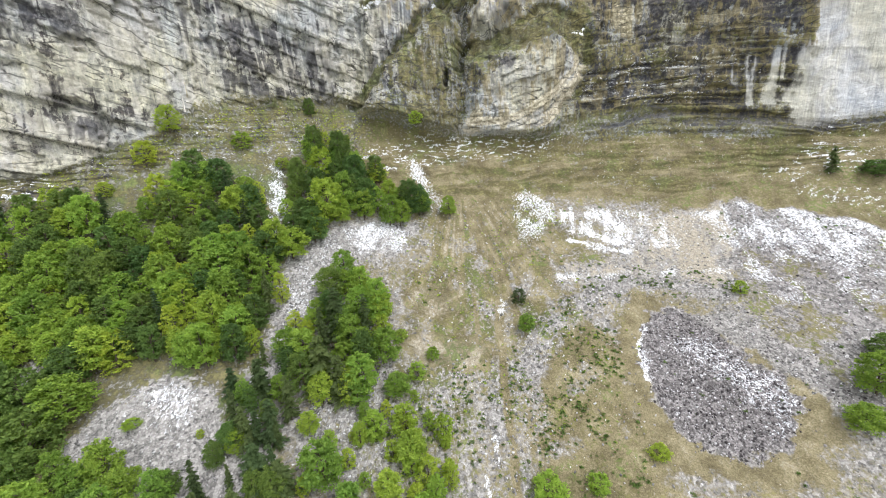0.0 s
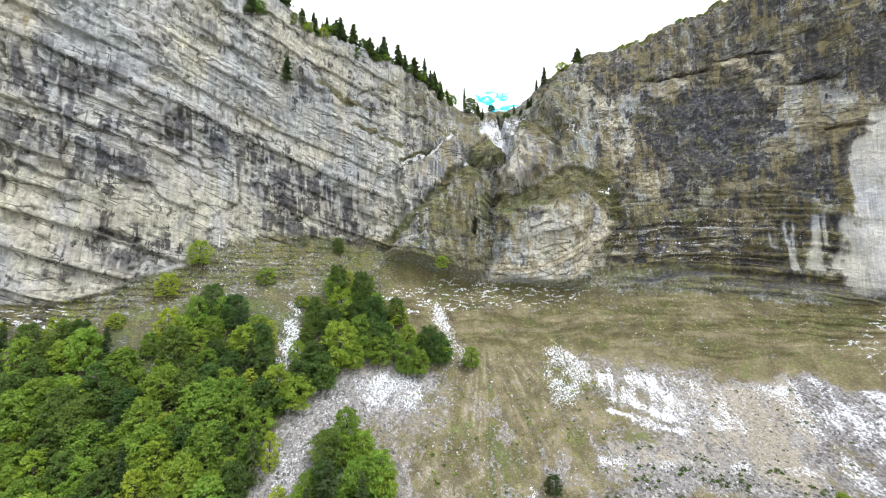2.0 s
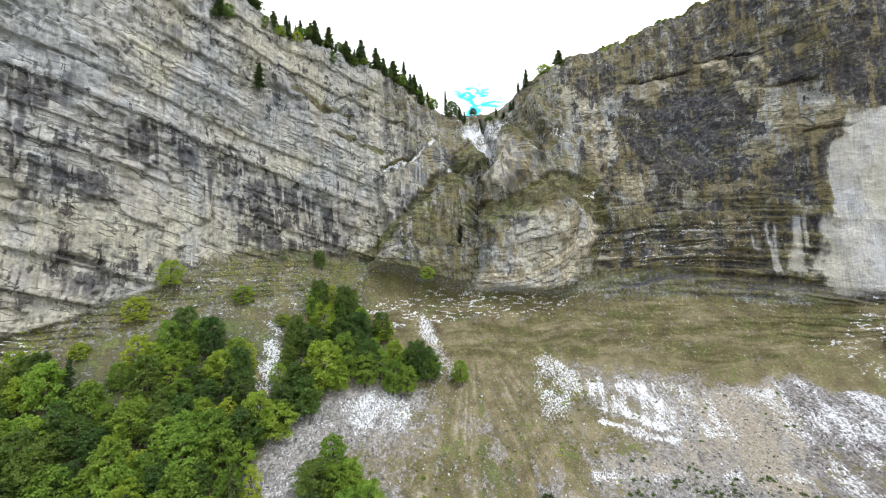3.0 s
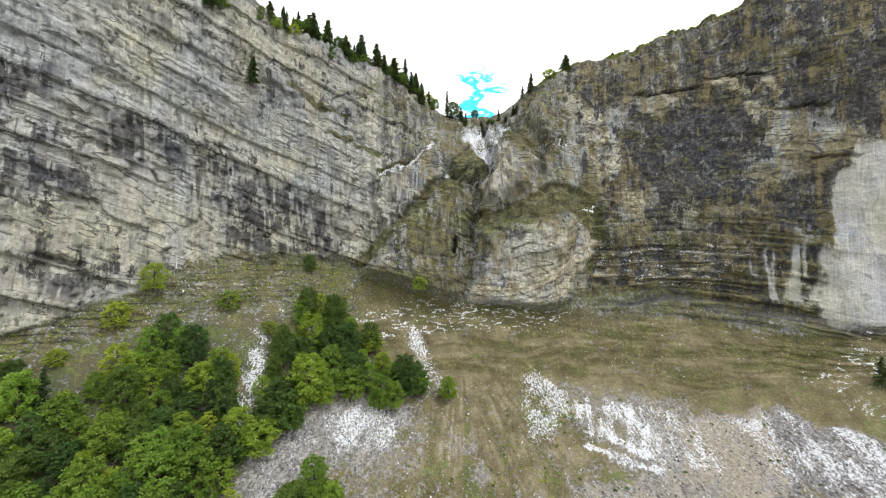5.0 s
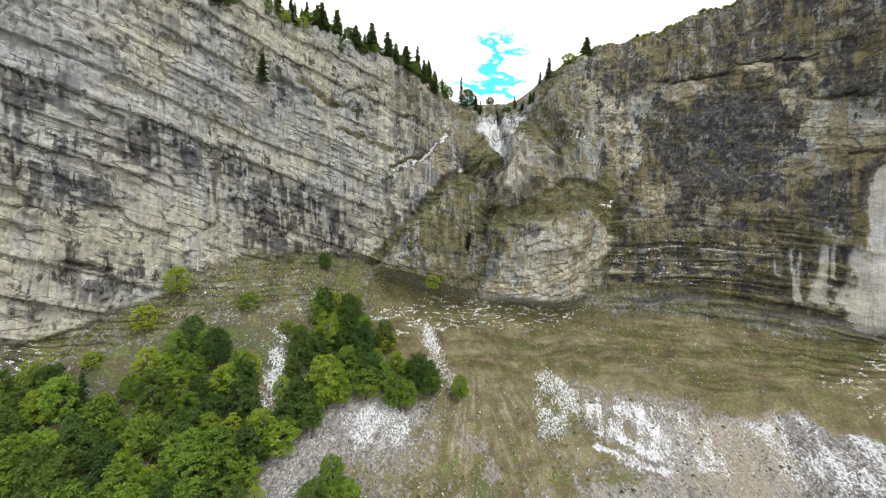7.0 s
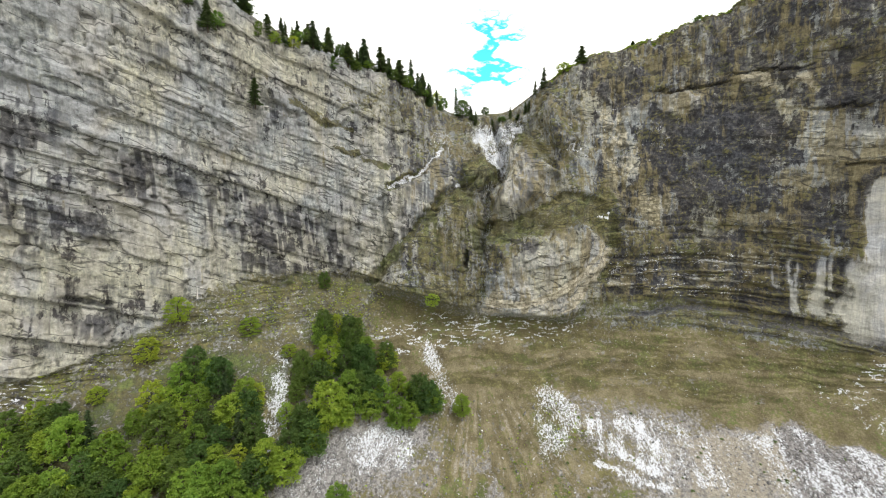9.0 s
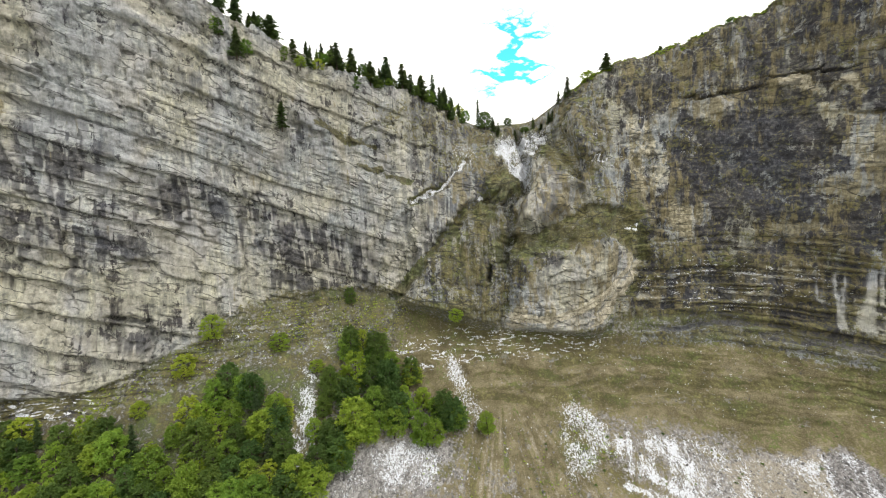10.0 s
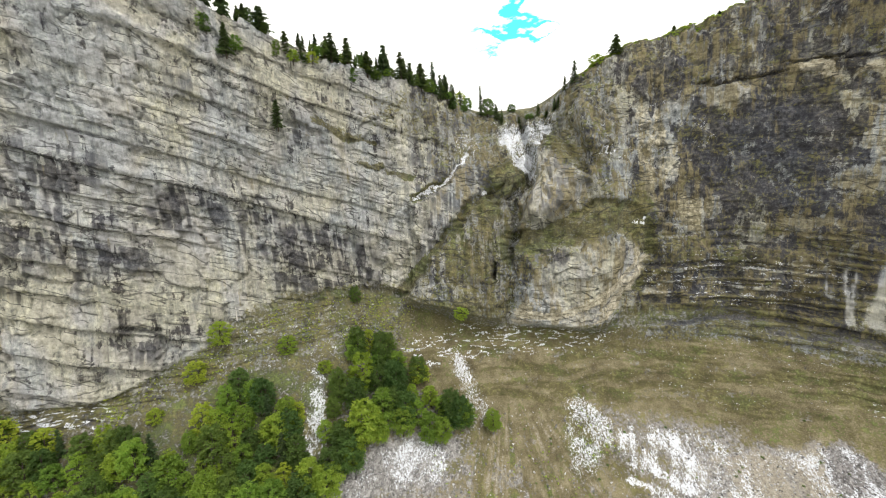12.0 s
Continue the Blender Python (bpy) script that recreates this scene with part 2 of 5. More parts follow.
def leaf_material(name, dark, light, bright):
    n = Nodes(name)
    info = n.tree.nodes.new("ShaderNodeObjectInfo").outputs["Random"]
    isle = n.tree.nodes.new("ShaderNodeNewGeometry").outputs["Random Per Island"]
    patch = n.noise(0.5, 3)
    v = n.math("ADD", n.math("MULTIPLY", isle, 0.4), n.math("MULTIPLY", patch, 0.6))
    a = n.ramp(v, (0.25, dark), (0.7, light))
    b = n.ramp(v, (0.25, light), (0.7, bright))
    colour = n.mix(n.span(info, 0.0, 1.0), a, b)
    cool = n.span(n.math("FRACT", n.math("MULTIPLY", info, 7.3)), 0.45, 0.95, 0.0, 0.7)
    colour = n.mix(cool, colour, (0.74, 0.93, 1.12), "MULTIPLY")
    n.put(n.bsdf.inputs["Base Color"], colour)
    n.bsdf.inputs["Roughness"].default_value = 0.6
    n.bsdf.inputs["Specular IOR Level"].default_value = 0.25
    glow = n.tree.nodes.new("ShaderNodeBsdfTranslucent")
    n.put(glow.inputs["Color"], colour)
    both = n.tree.nodes.new("ShaderNodeMixShader")
    both.inputs[0].default_value = 0.5
    n.tree.links.new(n.bsdf.outputs["BSDF"], both.inputs[1])
    n.tree.links.new(glow.outputs["BSDF"], both.inputs[2])
    n.tree.links.new(both.outputs["Shader"], n.tree.nodes["Material Output"].inputs["Surface"])
    return n.mat


def bark_material():
    n = Nodes("bark")
    v = n.noise(3.0, 6, (1, 1, 0.25))
    return n.done(n.ramp(v, (0.3, (0.035, 0.028, 0.02)), (0.7, (0.13, 0.105, 0.08))), 0.9, n.bump(v, 0.5, 0.1))


def snag_material():
    n = Nodes("bleached_wood")
    v = n.noise(4.0, 6, (1, 1, 0.15))
    return n.done(n.ramp(v, (0.3, (0.4, 0.38, 0.34)), (0.7, (0.66, 0.64, 0.6))), 0.8, n.bump(v, 0.4, 0.05))


def stone_material(name, low, high, lime):
    n = Nodes(name)
    isle = n.tree.nodes.new("ShaderNodeNewGeometry").outputs["Random Per Island"]
    fine = n.noise(2.5, 6, rough=0.65)
    v = n.math("ADD", n.math("MULTIPLY", isle, 0.7), n.math("MULTIPLY", fine, 0.3))
    return n.done(n.ramp(v, (0.2, low), (0.78, high), (0.86, lime)), 0.9, n.bump(fine, 0.6, 0.2))


M_MOUNTAIN = mountain_material()
M_LEAF = leaf_material("broad_leaves", (0.12, 0.205, 0.034), (0.215, 0.33, 0.047), (0.375, 0.475, 0.06))
M_YELLOW = leaf_material("yellowing_leaves", (0.17, 0.26, 0.032), (0.30, 0.41, 0.044), (0.45, 0.50, 0.06))
M_DEEP = leaf_material("deep_green_leaves", (0.062, 0.112, 0.03), (0.115, 0.185, 0.042), (0.19, 0.265, 0.05))
M_NEEDLE = leaf_material("needles", (0.04, 0.066, 0.025), (0.09, 0.13, 0.044), (0.13, 0.17, 0.052))
M_BARK = bark_material()
M_SNAG = snag_material()
M_STONE = stone_material("pale_stone", (0.1, 0.098, 0.096), (0.42, 0.415, 0.41), (0.62, 0.63, 0.64))
M_RUBBLE = stone_material("rubble_stone", (0.042, 0.037, 0.039), (0.29, 0.272, 0.272), (0.58, 0.59, 0.61))

# ---------------------------------------------------------------- noise
def h01(i, j, seed):
    """A number from 0 to 1 for each pair of whole numbers."""
    v = np.sin(i * 127.1 + j * 311.7 + seed * 74.7) * 43758.5453
    return v - np.floor(v)


LATTICE = 512


@functools.lru_cache(maxsize=64)
def lattice(seed):
    k = np.arange(LATTICE + 1) % LATTICE
    return h01(k[:, None], k[None, :], seed).astype(np.float32).reshape(-1)


def vnoise(u, v, seed=0):
    """Soft noise from 0 to 1 with cells one unit wide."""
    u, v = np.broadcast_arrays(u, v)
    i, j = np.floor(u), np.floor(v)
    a, b = (u - i).astype(np.float32), (v - j).astype(np.float32)
    a, b = a * a * (3 - 2 * a), b * b * (3 - 2 * b)
    table = lattice(seed)
    k = (i.astype(np.int32) % LATTICE) * (LATTICE + 1) + j.astype(np.int32) % LATTICE
    low, high = table[k], table[k + LATTICE + 1]
    low = low + (high - low) * a
    up, high = table[k + 1], table[k + LATTICE + 2]
    up = up + (high - up) * a
    return low + (up - low) * b


def fbm(u, v, seed=0, octaves=4, gain=0.5):
    total, amp, norm = 0.0, 1.0, 0.0
    for k in range(octaves):
        total = total + amp * vnoise(u * 2 ** k + 17.3 * k, v * 2 ** k - 9.1 * k, seed + k)
        norm, amp = norm + amp, amp * gain
    return total / norm


def smooth(a, b, v):
    t = np.clip((v - a) / (b - a), 0, 1)
    return t * t * (3 - 2 * t)


def glide(xs, ys, x):
    """A smooth curve through the points that never swings past them."""
    xs, ys = np.asarray(xs, float), np.asarray(ys, float)
    h, d = np.diff(xs), np.diff(ys, axis=0) / np.diff(xs).reshape((-1,) + (1,) * (ys.ndim - 1))
    m = np.zeros_like(ys)
    both = d[1:] * d[:-1] > 0
    m[1:-1] = np.where(both, 2 * d[1:] * d[:-1] / np.where(both, d[1:] + d[:-1], 1), 0)
    m[0], m[-1] = d[0], d[-1]
    k = np.clip(np.searchsorted(xs, x) - 1, 0, len(xs) - 2)
    shape = (-1,) + (1,) * (ys.ndim - 1)
    t, hk = ((x - xs[k]) / h[k]).reshape(shape), h[k].reshape(shape)
    return ((2 * t ** 3 - 3 * t ** 2 + 1) * ys[k] + (t ** 3 - 2 * t ** 2 + t) * hk * m[k]
            + (3 * t ** 2 - 2 * t ** 3) * ys[k + 1] + (t ** 3 - t ** 2) * hk * m[k + 1])


def blocks(u, h, du, dh, seed):
    """Courses of broken rock: how far each block stands proud, and how near a joint is, in metres."""
    h = h + 1.5 * dh * (vnoise(h / (2.3 * dh), 0 * h, seed + 7) - 0.5)
    hh = h / dh + 1.1 * (vnoise(u / (5 * du), h / (5 * dh), seed + 3) - 0.5)
    course = np.floor(hh)
    uu = u / (du * (0.6 + 0.8 * h01(course, 5.0, seed))) + 9 * h01(course, 0.0, seed) + 0.8 * vnoise(h / dh * 0.7, u / du, seed + 5)
    cell = np.floor(uu)
    proud = h01(course, cell, seed + 1) - 0.5
    bed = np.minimum(hh - course, 1 - hh + course) * dh
    joint = np.minimum(uu - cell, 1 - uu + cell) * du
    return proud, bed, joint


# ---------------------------------------------------------------- the bowl: one sheet from the valley over scree and cliff to the plateau
STATIONS = [-1800, -500, -230, -165, -130, -100, -75, -50, -25, 0, 20, 40, 60, 85, 110, 140, 185, 250, 500, 1800]
# each line: distance ahead and height at the stations
TOE_Z = [-10, -8, 5, -6, -14, -16, -18, -24, -29, -32, -34, -32, -28, -22, -16, -10, -4, 0, -5, -10]
LOW_Z = [40, 40, 40, 33, 28, 22, 16, 9, 3, -2, -5, -1, 0, 7, 10, 16, 24, 32, 40, 40]
MID_Y = [60, 70, 88, 95, 103, 112, 123, 128, 128, 127, 126, 125, 125, 126, 126, 126, 122, 112, 100, 100]
MID_Z = [60, 58, 54, 48, 45, 45, 45, 37, 29, 22, 20, 20, 20, 23, 26, 31, 38, 44, 50, 50]
TOP_Y = [66, 76, 94, 104, 113, 127, 143, 152, 150, 150, 152, 155, 155, 152, 150, 148, 142, 126, 112, 110]
TOP_Z = [66, 66, 62, 58, 56, 61, 65, 59, 46, 40, 37, 40, 37, 36, 40, 46, 52, 58, 62, 62]
APRON_Y = [70, 80, 98, 108, 117.5, 133, 153, 165.5, 162, 168, 169.5, 169.5, 170, 166, 162, 154.5, 147, 130, 116, 114]
APRON_Z = [71, 71, 68, 64, 61.5, 70, 78, 75, 59, 55.5, 56, 53, 53, 53, 54, 57, 62, 66, 70, 70]
BASE_Y = [71, 81, 99, 110, 119.5, 137, 160, 174, 174.5, 178, 178, 178.5, 179.5, 177, 169, 156, 148, 132, 118, 116]
BASE_Z = [75, 75, 72, 69, 66.5, 79, 89, 88.5, 82, 74, 73.5, 71.5, 76, 79, 74, 69, 74, 78, 82, 82]
WALL_Y = [71, 81, 99, 109, 119.5, 140.5, 160, 171, 178, 183, 178, 175, 184, 182, 173, 154, 146, 130, 116, 114]
WALL_Z = [115, 115, 115, 115, 115, 116, 115, 116, 116, 107, 105, 107, 116, 118, 120, 117, 116, 116, 116, 116]
HIGH_Y = [71, 81, 98, 108, 119, 138.5, 156.5, 170, 184, 189, 194, 182, 187, 183, 174, 153, 145, 129, 115, 113]
HIGH_Z = [140, 140, 140, 138, 136, 140, 140, 140, 141, 130, 134, 136, 140, 140, 142, 142, 142, 142, 142, 142]
UPPER_Y = [71, 81, 98, 107, 118, 137.5, 155, 170, 187, 205, 205, 191, 188, 185, 175, 152, 144, 128, 115, 113]
UPPER_Z = [165, 165, 166, 166, 165, 164, 166, 164, 165, 152, 150, 160, 163, 165, 166, 168, 168, 168, 168, 168]
RIM_Y = [71, 81, 98, 107, 117, 137, 155, 172, 189, 210, 211, 200, 196, 190, 177, 153, 145, 129, 115, 113]
RIM_Z = [205, 205, 206, 205, 203, 195, 184, 176, 170, 160, 161, 174, 182, 185.5, 191.5, 199, 205, 208, 205, 205]

SX = np.array(STATIONS, float)
NS = len(STATIONS)
flat = np.ones(NS)
ROWS_Y = np.array([-1800 * flat, -500 * flat, -60 * flat, 40 * flat, 90 * flat, MID_Y, TOP_Y, APRON_Y, BASE_Y, WALL_Y, HIGH_Y, UPPER_Y, RIM_Y,
                   np.array(RIM_Y) + 14, np.array(RIM_Y) + 90, np.array(RIM_Y) + 1800])
ROWS_Z = np.array([-190 * flat, -170 * flat, -82 * flat, TOE_Z, LOW_Z, MID_Z, TOP_Z, APRON_Z, BASE_Z, WALL_Z, HIGH_Z, UPPER_Z, RIM_Z,
                   np.array(RIM_Z) + np.where(np.abs(SX - 8) < 20, 5, 1), np.array(RIM_Z) + np.where(np.abs(SX - 8) < 20, 12, 6), np.array(RIM_Z) + 30])
BASE_ROW, RIM_ROW = 8, 12
STEPS = [6, 14, 40, 90, 84, 56, 44, 44, 110, 76, 76, 70, 24, 24, 8]

xs = np.concatenate([np.linspace(-1800, -260, 14)[:-1], np.linspace(-260, -165, 48)[:-1], np.arange(-165, 175.01, 0.5),
                     np.linspace(175, 260, 43)[1:], np.linspace(260, 1800, 14)[1:]])
srow = np.concatenate([k + np.arange(n) / n for k, n in enumerate(STEPS)] + [[len(STEPS)]])


def sheet(x_values, s_values):
    """The bare form of the bowl, rows by columns."""
    cols_y, cols_z = glide(SX, ROWS_Y.T, x_values).T, glide(SX, ROWS_Z.T, x_values).T
    k = np.arange(len(STEPS) + 1)
    return glide(k, cols_y, s_values), glide(k, cols_z, s_values)


GY, GZ = sheet(xs, srow)
GX = np.broadcast_to(xs, GY.shape).copy()
GS = np.broadcast_to(srow[:, None], GY.shape).copy()

# ---------------------------------------------------------------- what lies where on the sheet
def sway(scale, seed):
    return fbm(GX / scale, GY / scale + GZ / scale * 1.1, seed) - 0.5


WX = GX + 6 * sway(24, 3) + 5 * sway(5.5, 4)
WY = GY + 6 * sway(24, 9) + 5 * sway(5.5, 10)
WZ = GZ + 7 * sway(22, 15) + 6 * sway(6, 16)
MAP, FACE = (WX, WY), (WX, WZ)      # seen from above, and the walls seen from the front
SHARP_MAP = (GX + 4 * sway(6, 28) + 3 * sway(1.8, 29), GY + 4 * sway(6, 30) + 3 * sway(1.8, 31))
FINE = (GX + 4.5 * sway(6, 24) + 2.4 * sway(2.0, 34), GZ + 4.5 * sway(6, 25) + 2.4 * sway(2.0, 35))


def blob(plane, cu, cv, ru, rv, soft=0.35):
    d = np.hypot((plane[0] - cu) / ru, (plane[1] - cv) / rv)
    return 1 - smooth(1 - soft, 1 + soft, d)


def gap_to(plane, points):
    """How far each spot lies from a broken line."""
    (u0, v0), (u1, v1) = np.min(points, axis=0) - 16, np.max(points, axis=0) + 16
    close = (plane[0] > u0) & (plane[0] < u1) & (plane[1] > v0) & (plane[1] < v1)
    u, v = plane[0][close], plane[1][close]
    best = np.full(u.shape, 1e6)
    for (ax, ay), (bx, by) in zip(points, points[1:]):
        t = np.clip(((u - ax) * (bx - ax) + (v - ay) * (by - ay)) / ((bx - ax) ** 2 + (by - ay) ** 2), 0, 1)
        best = np.minimum(best, (u - ax - t * (bx - ax)) ** 2 + (v - ay - t * (by - ay)) ** 2)
    whole = np.full(GX.shape, 1e3)
    whole[close] = np.sqrt(best)
    return whole


def along(plane, points, width, soft=0.6):
    return 1 - smooth(width * (1 - soft), width * (1 + soft), gap_to(plane, points))


def depth_in(plane, points):
    """How deep each spot lies inside an outline; below nought outside it."""
    ring_points = list(points) + [points[0]]
    odd = np.zeros(GX.shape, bool)
    for (ax, ay), (bx, by) in zip(ring_points, ring_points[1:]):
        if ay != by:
            odd ^= ((ay > plane[1]) != (by > plane[1])) & (plane[0] < ax + (plane[1] - ay) * (bx - ax) / (by - ay))
    return np.where(odd, 1, -1) * gap_to(plane, ring_points)


def area(plane, points, soft=2.0):
    return smooth(-soft, soft, depth_in(plane, points))


CLIFF = smooth(7.75, 8.05, GS) * (1 - smooth(12.0, 12.25, GS))
GROUND = 1 - smooth(7.8, 8.0, GS)
APRON = smooth(6.2, 6.7, GS + 0.25 * sway(9, 33)) * GROUND
SLOPE = GROUND * (1 - APRON)
PLATEAU = smooth(12.0, 12.25, GS)
RIGHT = smooth(46, 60, WX)
LEFT = 1 - smooth(-42, -28, WX)
MIDDLE = (1 - RIGHT) * (1 - LEFT)

soil = 0.46 * SLOPE + 0.14 * SLOPE * blob(MAP, 14, 130, 40, 34, 0.5) + (0.98 - 0.4 * LEFT) * APRON
turf = 0.22 * SLOPE + 0.16 * SLOPE * blob(MAP, 12, 120, 34, 40, 0.5) + 0.46 * APRON + 0.75 * PLATEAU
snow = np.zeros(GX.shape)
dark = np.zeros(GX.shape)
pale = np.zeros(GX.shape)
ochre = np.zeros(GX.shape)
coarse = np.zeros(GX.shape)
stain_shade = np.zeros(GX.shape)
grit = np.zeros(GX.shape)
buff = np.zeros(GX.shape)


def lay(field, mask, value):
    """Brings the field to the value where the mask is full."""
    return field * (1 - mask) + value * mask


# wood floor and the turf below the left wall
wood = (1 - smooth(-58, -50, WX)) * SLOPE
turf, soil = lay(turf, wood, 0.7), lay(soil, wood, 0.4)
ledge = APRON * LEFT
turf, soil = lay(turf, ledge, 0.66), lay(soil, ledge, 0.45)
# grey scree: the strip between the trees, the clearing, the right-hand fan
strip = np.maximum(along(MAP, [(-46, 96), (-49, 114), (-47, 124), (-39, 133), (-26, 139), (-14, 143)], 5.5), along(MAP, [(-50, 72), (-52, 86), (-48, 98)], 3))
clearing = np.maximum(area(SHARP_MAP, [(-90, 73), (-85, 80), (-79, 85), (-73, 89), (-62, 88), (-56, 80), (-51, 72), (-54, 60), (-70, 60), (-80, 71)], 1.5), blob(MAP, -100, 84, 7, 4))
edge_y = 153 - 0.011 * np.clip(GX - 92, 0, 90) ** 2 + 12 * (fbm(GX / 8, GY / 14, 45, 4) - 0.5)
below = 1 - smooth(-2, 2, GY - edge_y)
fan = area(MAP, [(104, 175), (96, 140), (88, 124), (82, 108), (84, 93), (90, 70), (190, 40), (190, 175)], 3.5) * SLOPE * below
upper = smooth(80, 92, WX) * SLOPE * (1 - below)
turf, soil = lay(turf, upper, 0.45), lay(soil, upper, 0.95)
lobe = along(MAP, [(84, 114), (76, 119), (66, 122), (50, 121), (37, 114), (26, 106), (18, 98), (12, 87), (9, 74)], 4.6)
low_left = blob(MAP, -28, 86, 15, 12) * 0.7
for zone, t_share, s_share in ((strip, 0.04, 0.12), (clearing, 0.05, 0.12), (fan, 0.10, 0.16), (lobe, 0.14, 0.26), (low_left, 0.12, 0.2)):
    turf, soil = lay(turf, zone * SLOPE, t_share), lay(soil, zone * SLOPE, s_share)
patch = fan * smooth(0.56, 0.68, fbm(GX / 11, GY / 15, 43)) * SLOPE
turf, soil = lay(turf, patch, 0.42), lay(soil, patch, 0.5)
lower = blob(MAP, -6, 84, 24, 22, 0.4) * SLOPE
turf, soil = lay(turf, lower, 0.34), lay(soil, lower, 0.42)
# tan earth: middle slope, the ring round the rubble and the bank below it
RUBBLE_EDGE = [(59, 114), (67, 114.5), (73, 106), (75, 99), (80, 90), (79, 81), (73, 77), (63, 77), (56, 80), (51, 86), (49.5, 93), (51, 101), (55, 109)]
rubble_depth = depth_in(SHARP_MAP, RUBBLE_EDGE)
rubble_field = smooth(-1.5, 1.5, rubble_depth + 2.4 * sway(2.5, 37))
ring = 0.85 * smooth(-8, -4, rubble_depth + 5 * sway(7, 36)) * (1 - 0.7 * smooth(58, 68, GX) * smooth(100, 108, GY)) * (1 - rubble_field) * (1 - smooth(76, 84, GX) * smooth(84, 94, GY)) * SLOPE
soil, turf = lay(soil, ring, 0.96), lay(turf, ring, 0.12)
strip_right = along(MAP, [(76, 108), (83, 95), (88, 82)], 3.2) * SLOPE
soil, turf = lay(soil, strip_right, 0.12), lay(turf, strip_right, 0.05)
bank_field = area(MAP, [(40, 116), (47, 104), (44, 90), (50, 78), (40, 66), (18, 70), (17, 92), (26, 104)], 3.0) * (1 - ring) * (1 - 0.6 * lobe) * SLOPE
soil, turf = lay(soil, bank_field, 0.9), lay(turf, bank_field, 0.36)
shelf = np.maximum(blob(MAP, -3, 106, 15, 4.5), blob(MAP, -8, 121, 10, 5)) * SLOPE
soil, turf = lay(soil, shelf, 0.95), lay(turf, shelf, 0.14)
turf = lay(turf, np.maximum(blob(MAP, 8, 143, 22, 7), blob(MAP, 44, 132, 12, 5)) * SLOPE, 0.5)
ruts = np.zeros(GX.shape)
# washed tracks down from the gully
for run in ([(3, 170), (7, 159), (12, 141), (15, 127)], [(4, 170), (18, 160), (21, 140), (21, 127)], [(4, 168), (12, 150), (18, 128)], [(3, 169), (9, 150), (10, 132)], [(5, 168), (15, 154), (24, 138)], [(4, 168), (14, 158), (27, 146)], [(14, 122), (13, 111), (12, 97), (12, 84), (12, 66)]):
    track = along((GX + 1.5 * (fbm(GX / 5, GY / 5, 30) - 0.5), GY), run, 0.8, 0.9)
    track = track * smooth(0.3, 0.6, fbm(GX / 2.5, GY / 9, 32, 4) + 0.08)
    soil, turf = lay(soil, track * GROUND, 0.98), lay(turf, track * GROUND, 0.0)
    ruts = np.maximum(ruts, track * GROUND)
grit = np.maximum(grit, 0.28 * ruts)
# downhill streaks of bare earth and turf fanning out below the gully
angle = (GX - 4) / np.maximum(176 - GY, 6)
rill = fbm(angle * 34, GY / 40, 151, 4)
under = blob(MAP, 14, 142, 24, 30, 0.4) * GROUND
soil = lay(soil, under * smooth(0.45, 0.62, rill), 0.98)
turf = lay(turf, under * smooth(0.45, 0.62, rill), 0.04)
turf = lay(turf, under * (1 - smooth(0.36, 0.5, rill)), 0.62)
grit = np.maximum(grit, 0.45 * under * smooth(0.52, 0.66, rill) * SLOPE)
# mottled earth, gravel and grass of the middle slope
mottle = fbm((GX + 4 * sway(6, 202)) / 5, GY / 7, 201, 4)
open_slope = blob(MAP, 16, 118, 44, 48, 0.4) * SLOPE * (1 - rubble_field) * (1 - ring)
soil = lay(soil, open_slope * smooth(0.56, 0.66, mottle) * 0.8, 0.40)
turf = lay(turf, open_slope * smooth(0.56, 0.66, mottle) * 0.8, 0.05)
turf = lay(turf, open_slope * (1 - smooth(0.36, 0.46, mottle)) * 0.9, 0.62)
ruts = ruts * smooth(0.2, 0.5, fbm(GX / 4, GY / 12, 203) + 0.1)
soil, turf = lay(soil, ruts, 0.99), lay(turf, ruts, 0.0)
speckle = area(MAP, [(21, 161), (31, 165), (38, 158), (34, 143), (24, 143)], 3.0) * GROUND
turf = lay(turf, speckle, 0.62)
# pale fine gravel below the snow
gravel = area(MAP, [(68, 154), (104, 152), (98, 138), (86, 122), (83, 114), (70, 122), (44, 124), (36, 127), (40, 131), (60, 133)], 3.0) * SLOPE
fine_sand = smooth(0.3, 0.6, fbm((GX - 0.3 * GY) / 5, GY / 16, 207, 4))
soil, turf = lay(soil, gravel, 0.30), lay(turf, gravel, 0.04)
grit = np.maximum(grit, gravel * (0.42 + 0.45 * fine_sand))
grit = np.maximum(grit, 0.3 * ring)
grit = np.maximum(grit, 0.5 * shelf)
# rubble field
rubble = rubble_field * SLOPE
coarse = lay(coarse, rubble, 1.0)
soil, turf, grit = lay(soil, rubble, 0.04), lay(turf, rubble, 0.03), lay(grit, rubble, 0)
coarse = lay(coarse, fan * (1 - gravel) * (0.5 + 0.5 * smooth(0.3, 0.55, fbm(GX / 16, GY / 16, 41))), 0.8)
coarse = lay(coarse, lobe * SLOPE * (1 - gravel) * 0.5, 0.5)

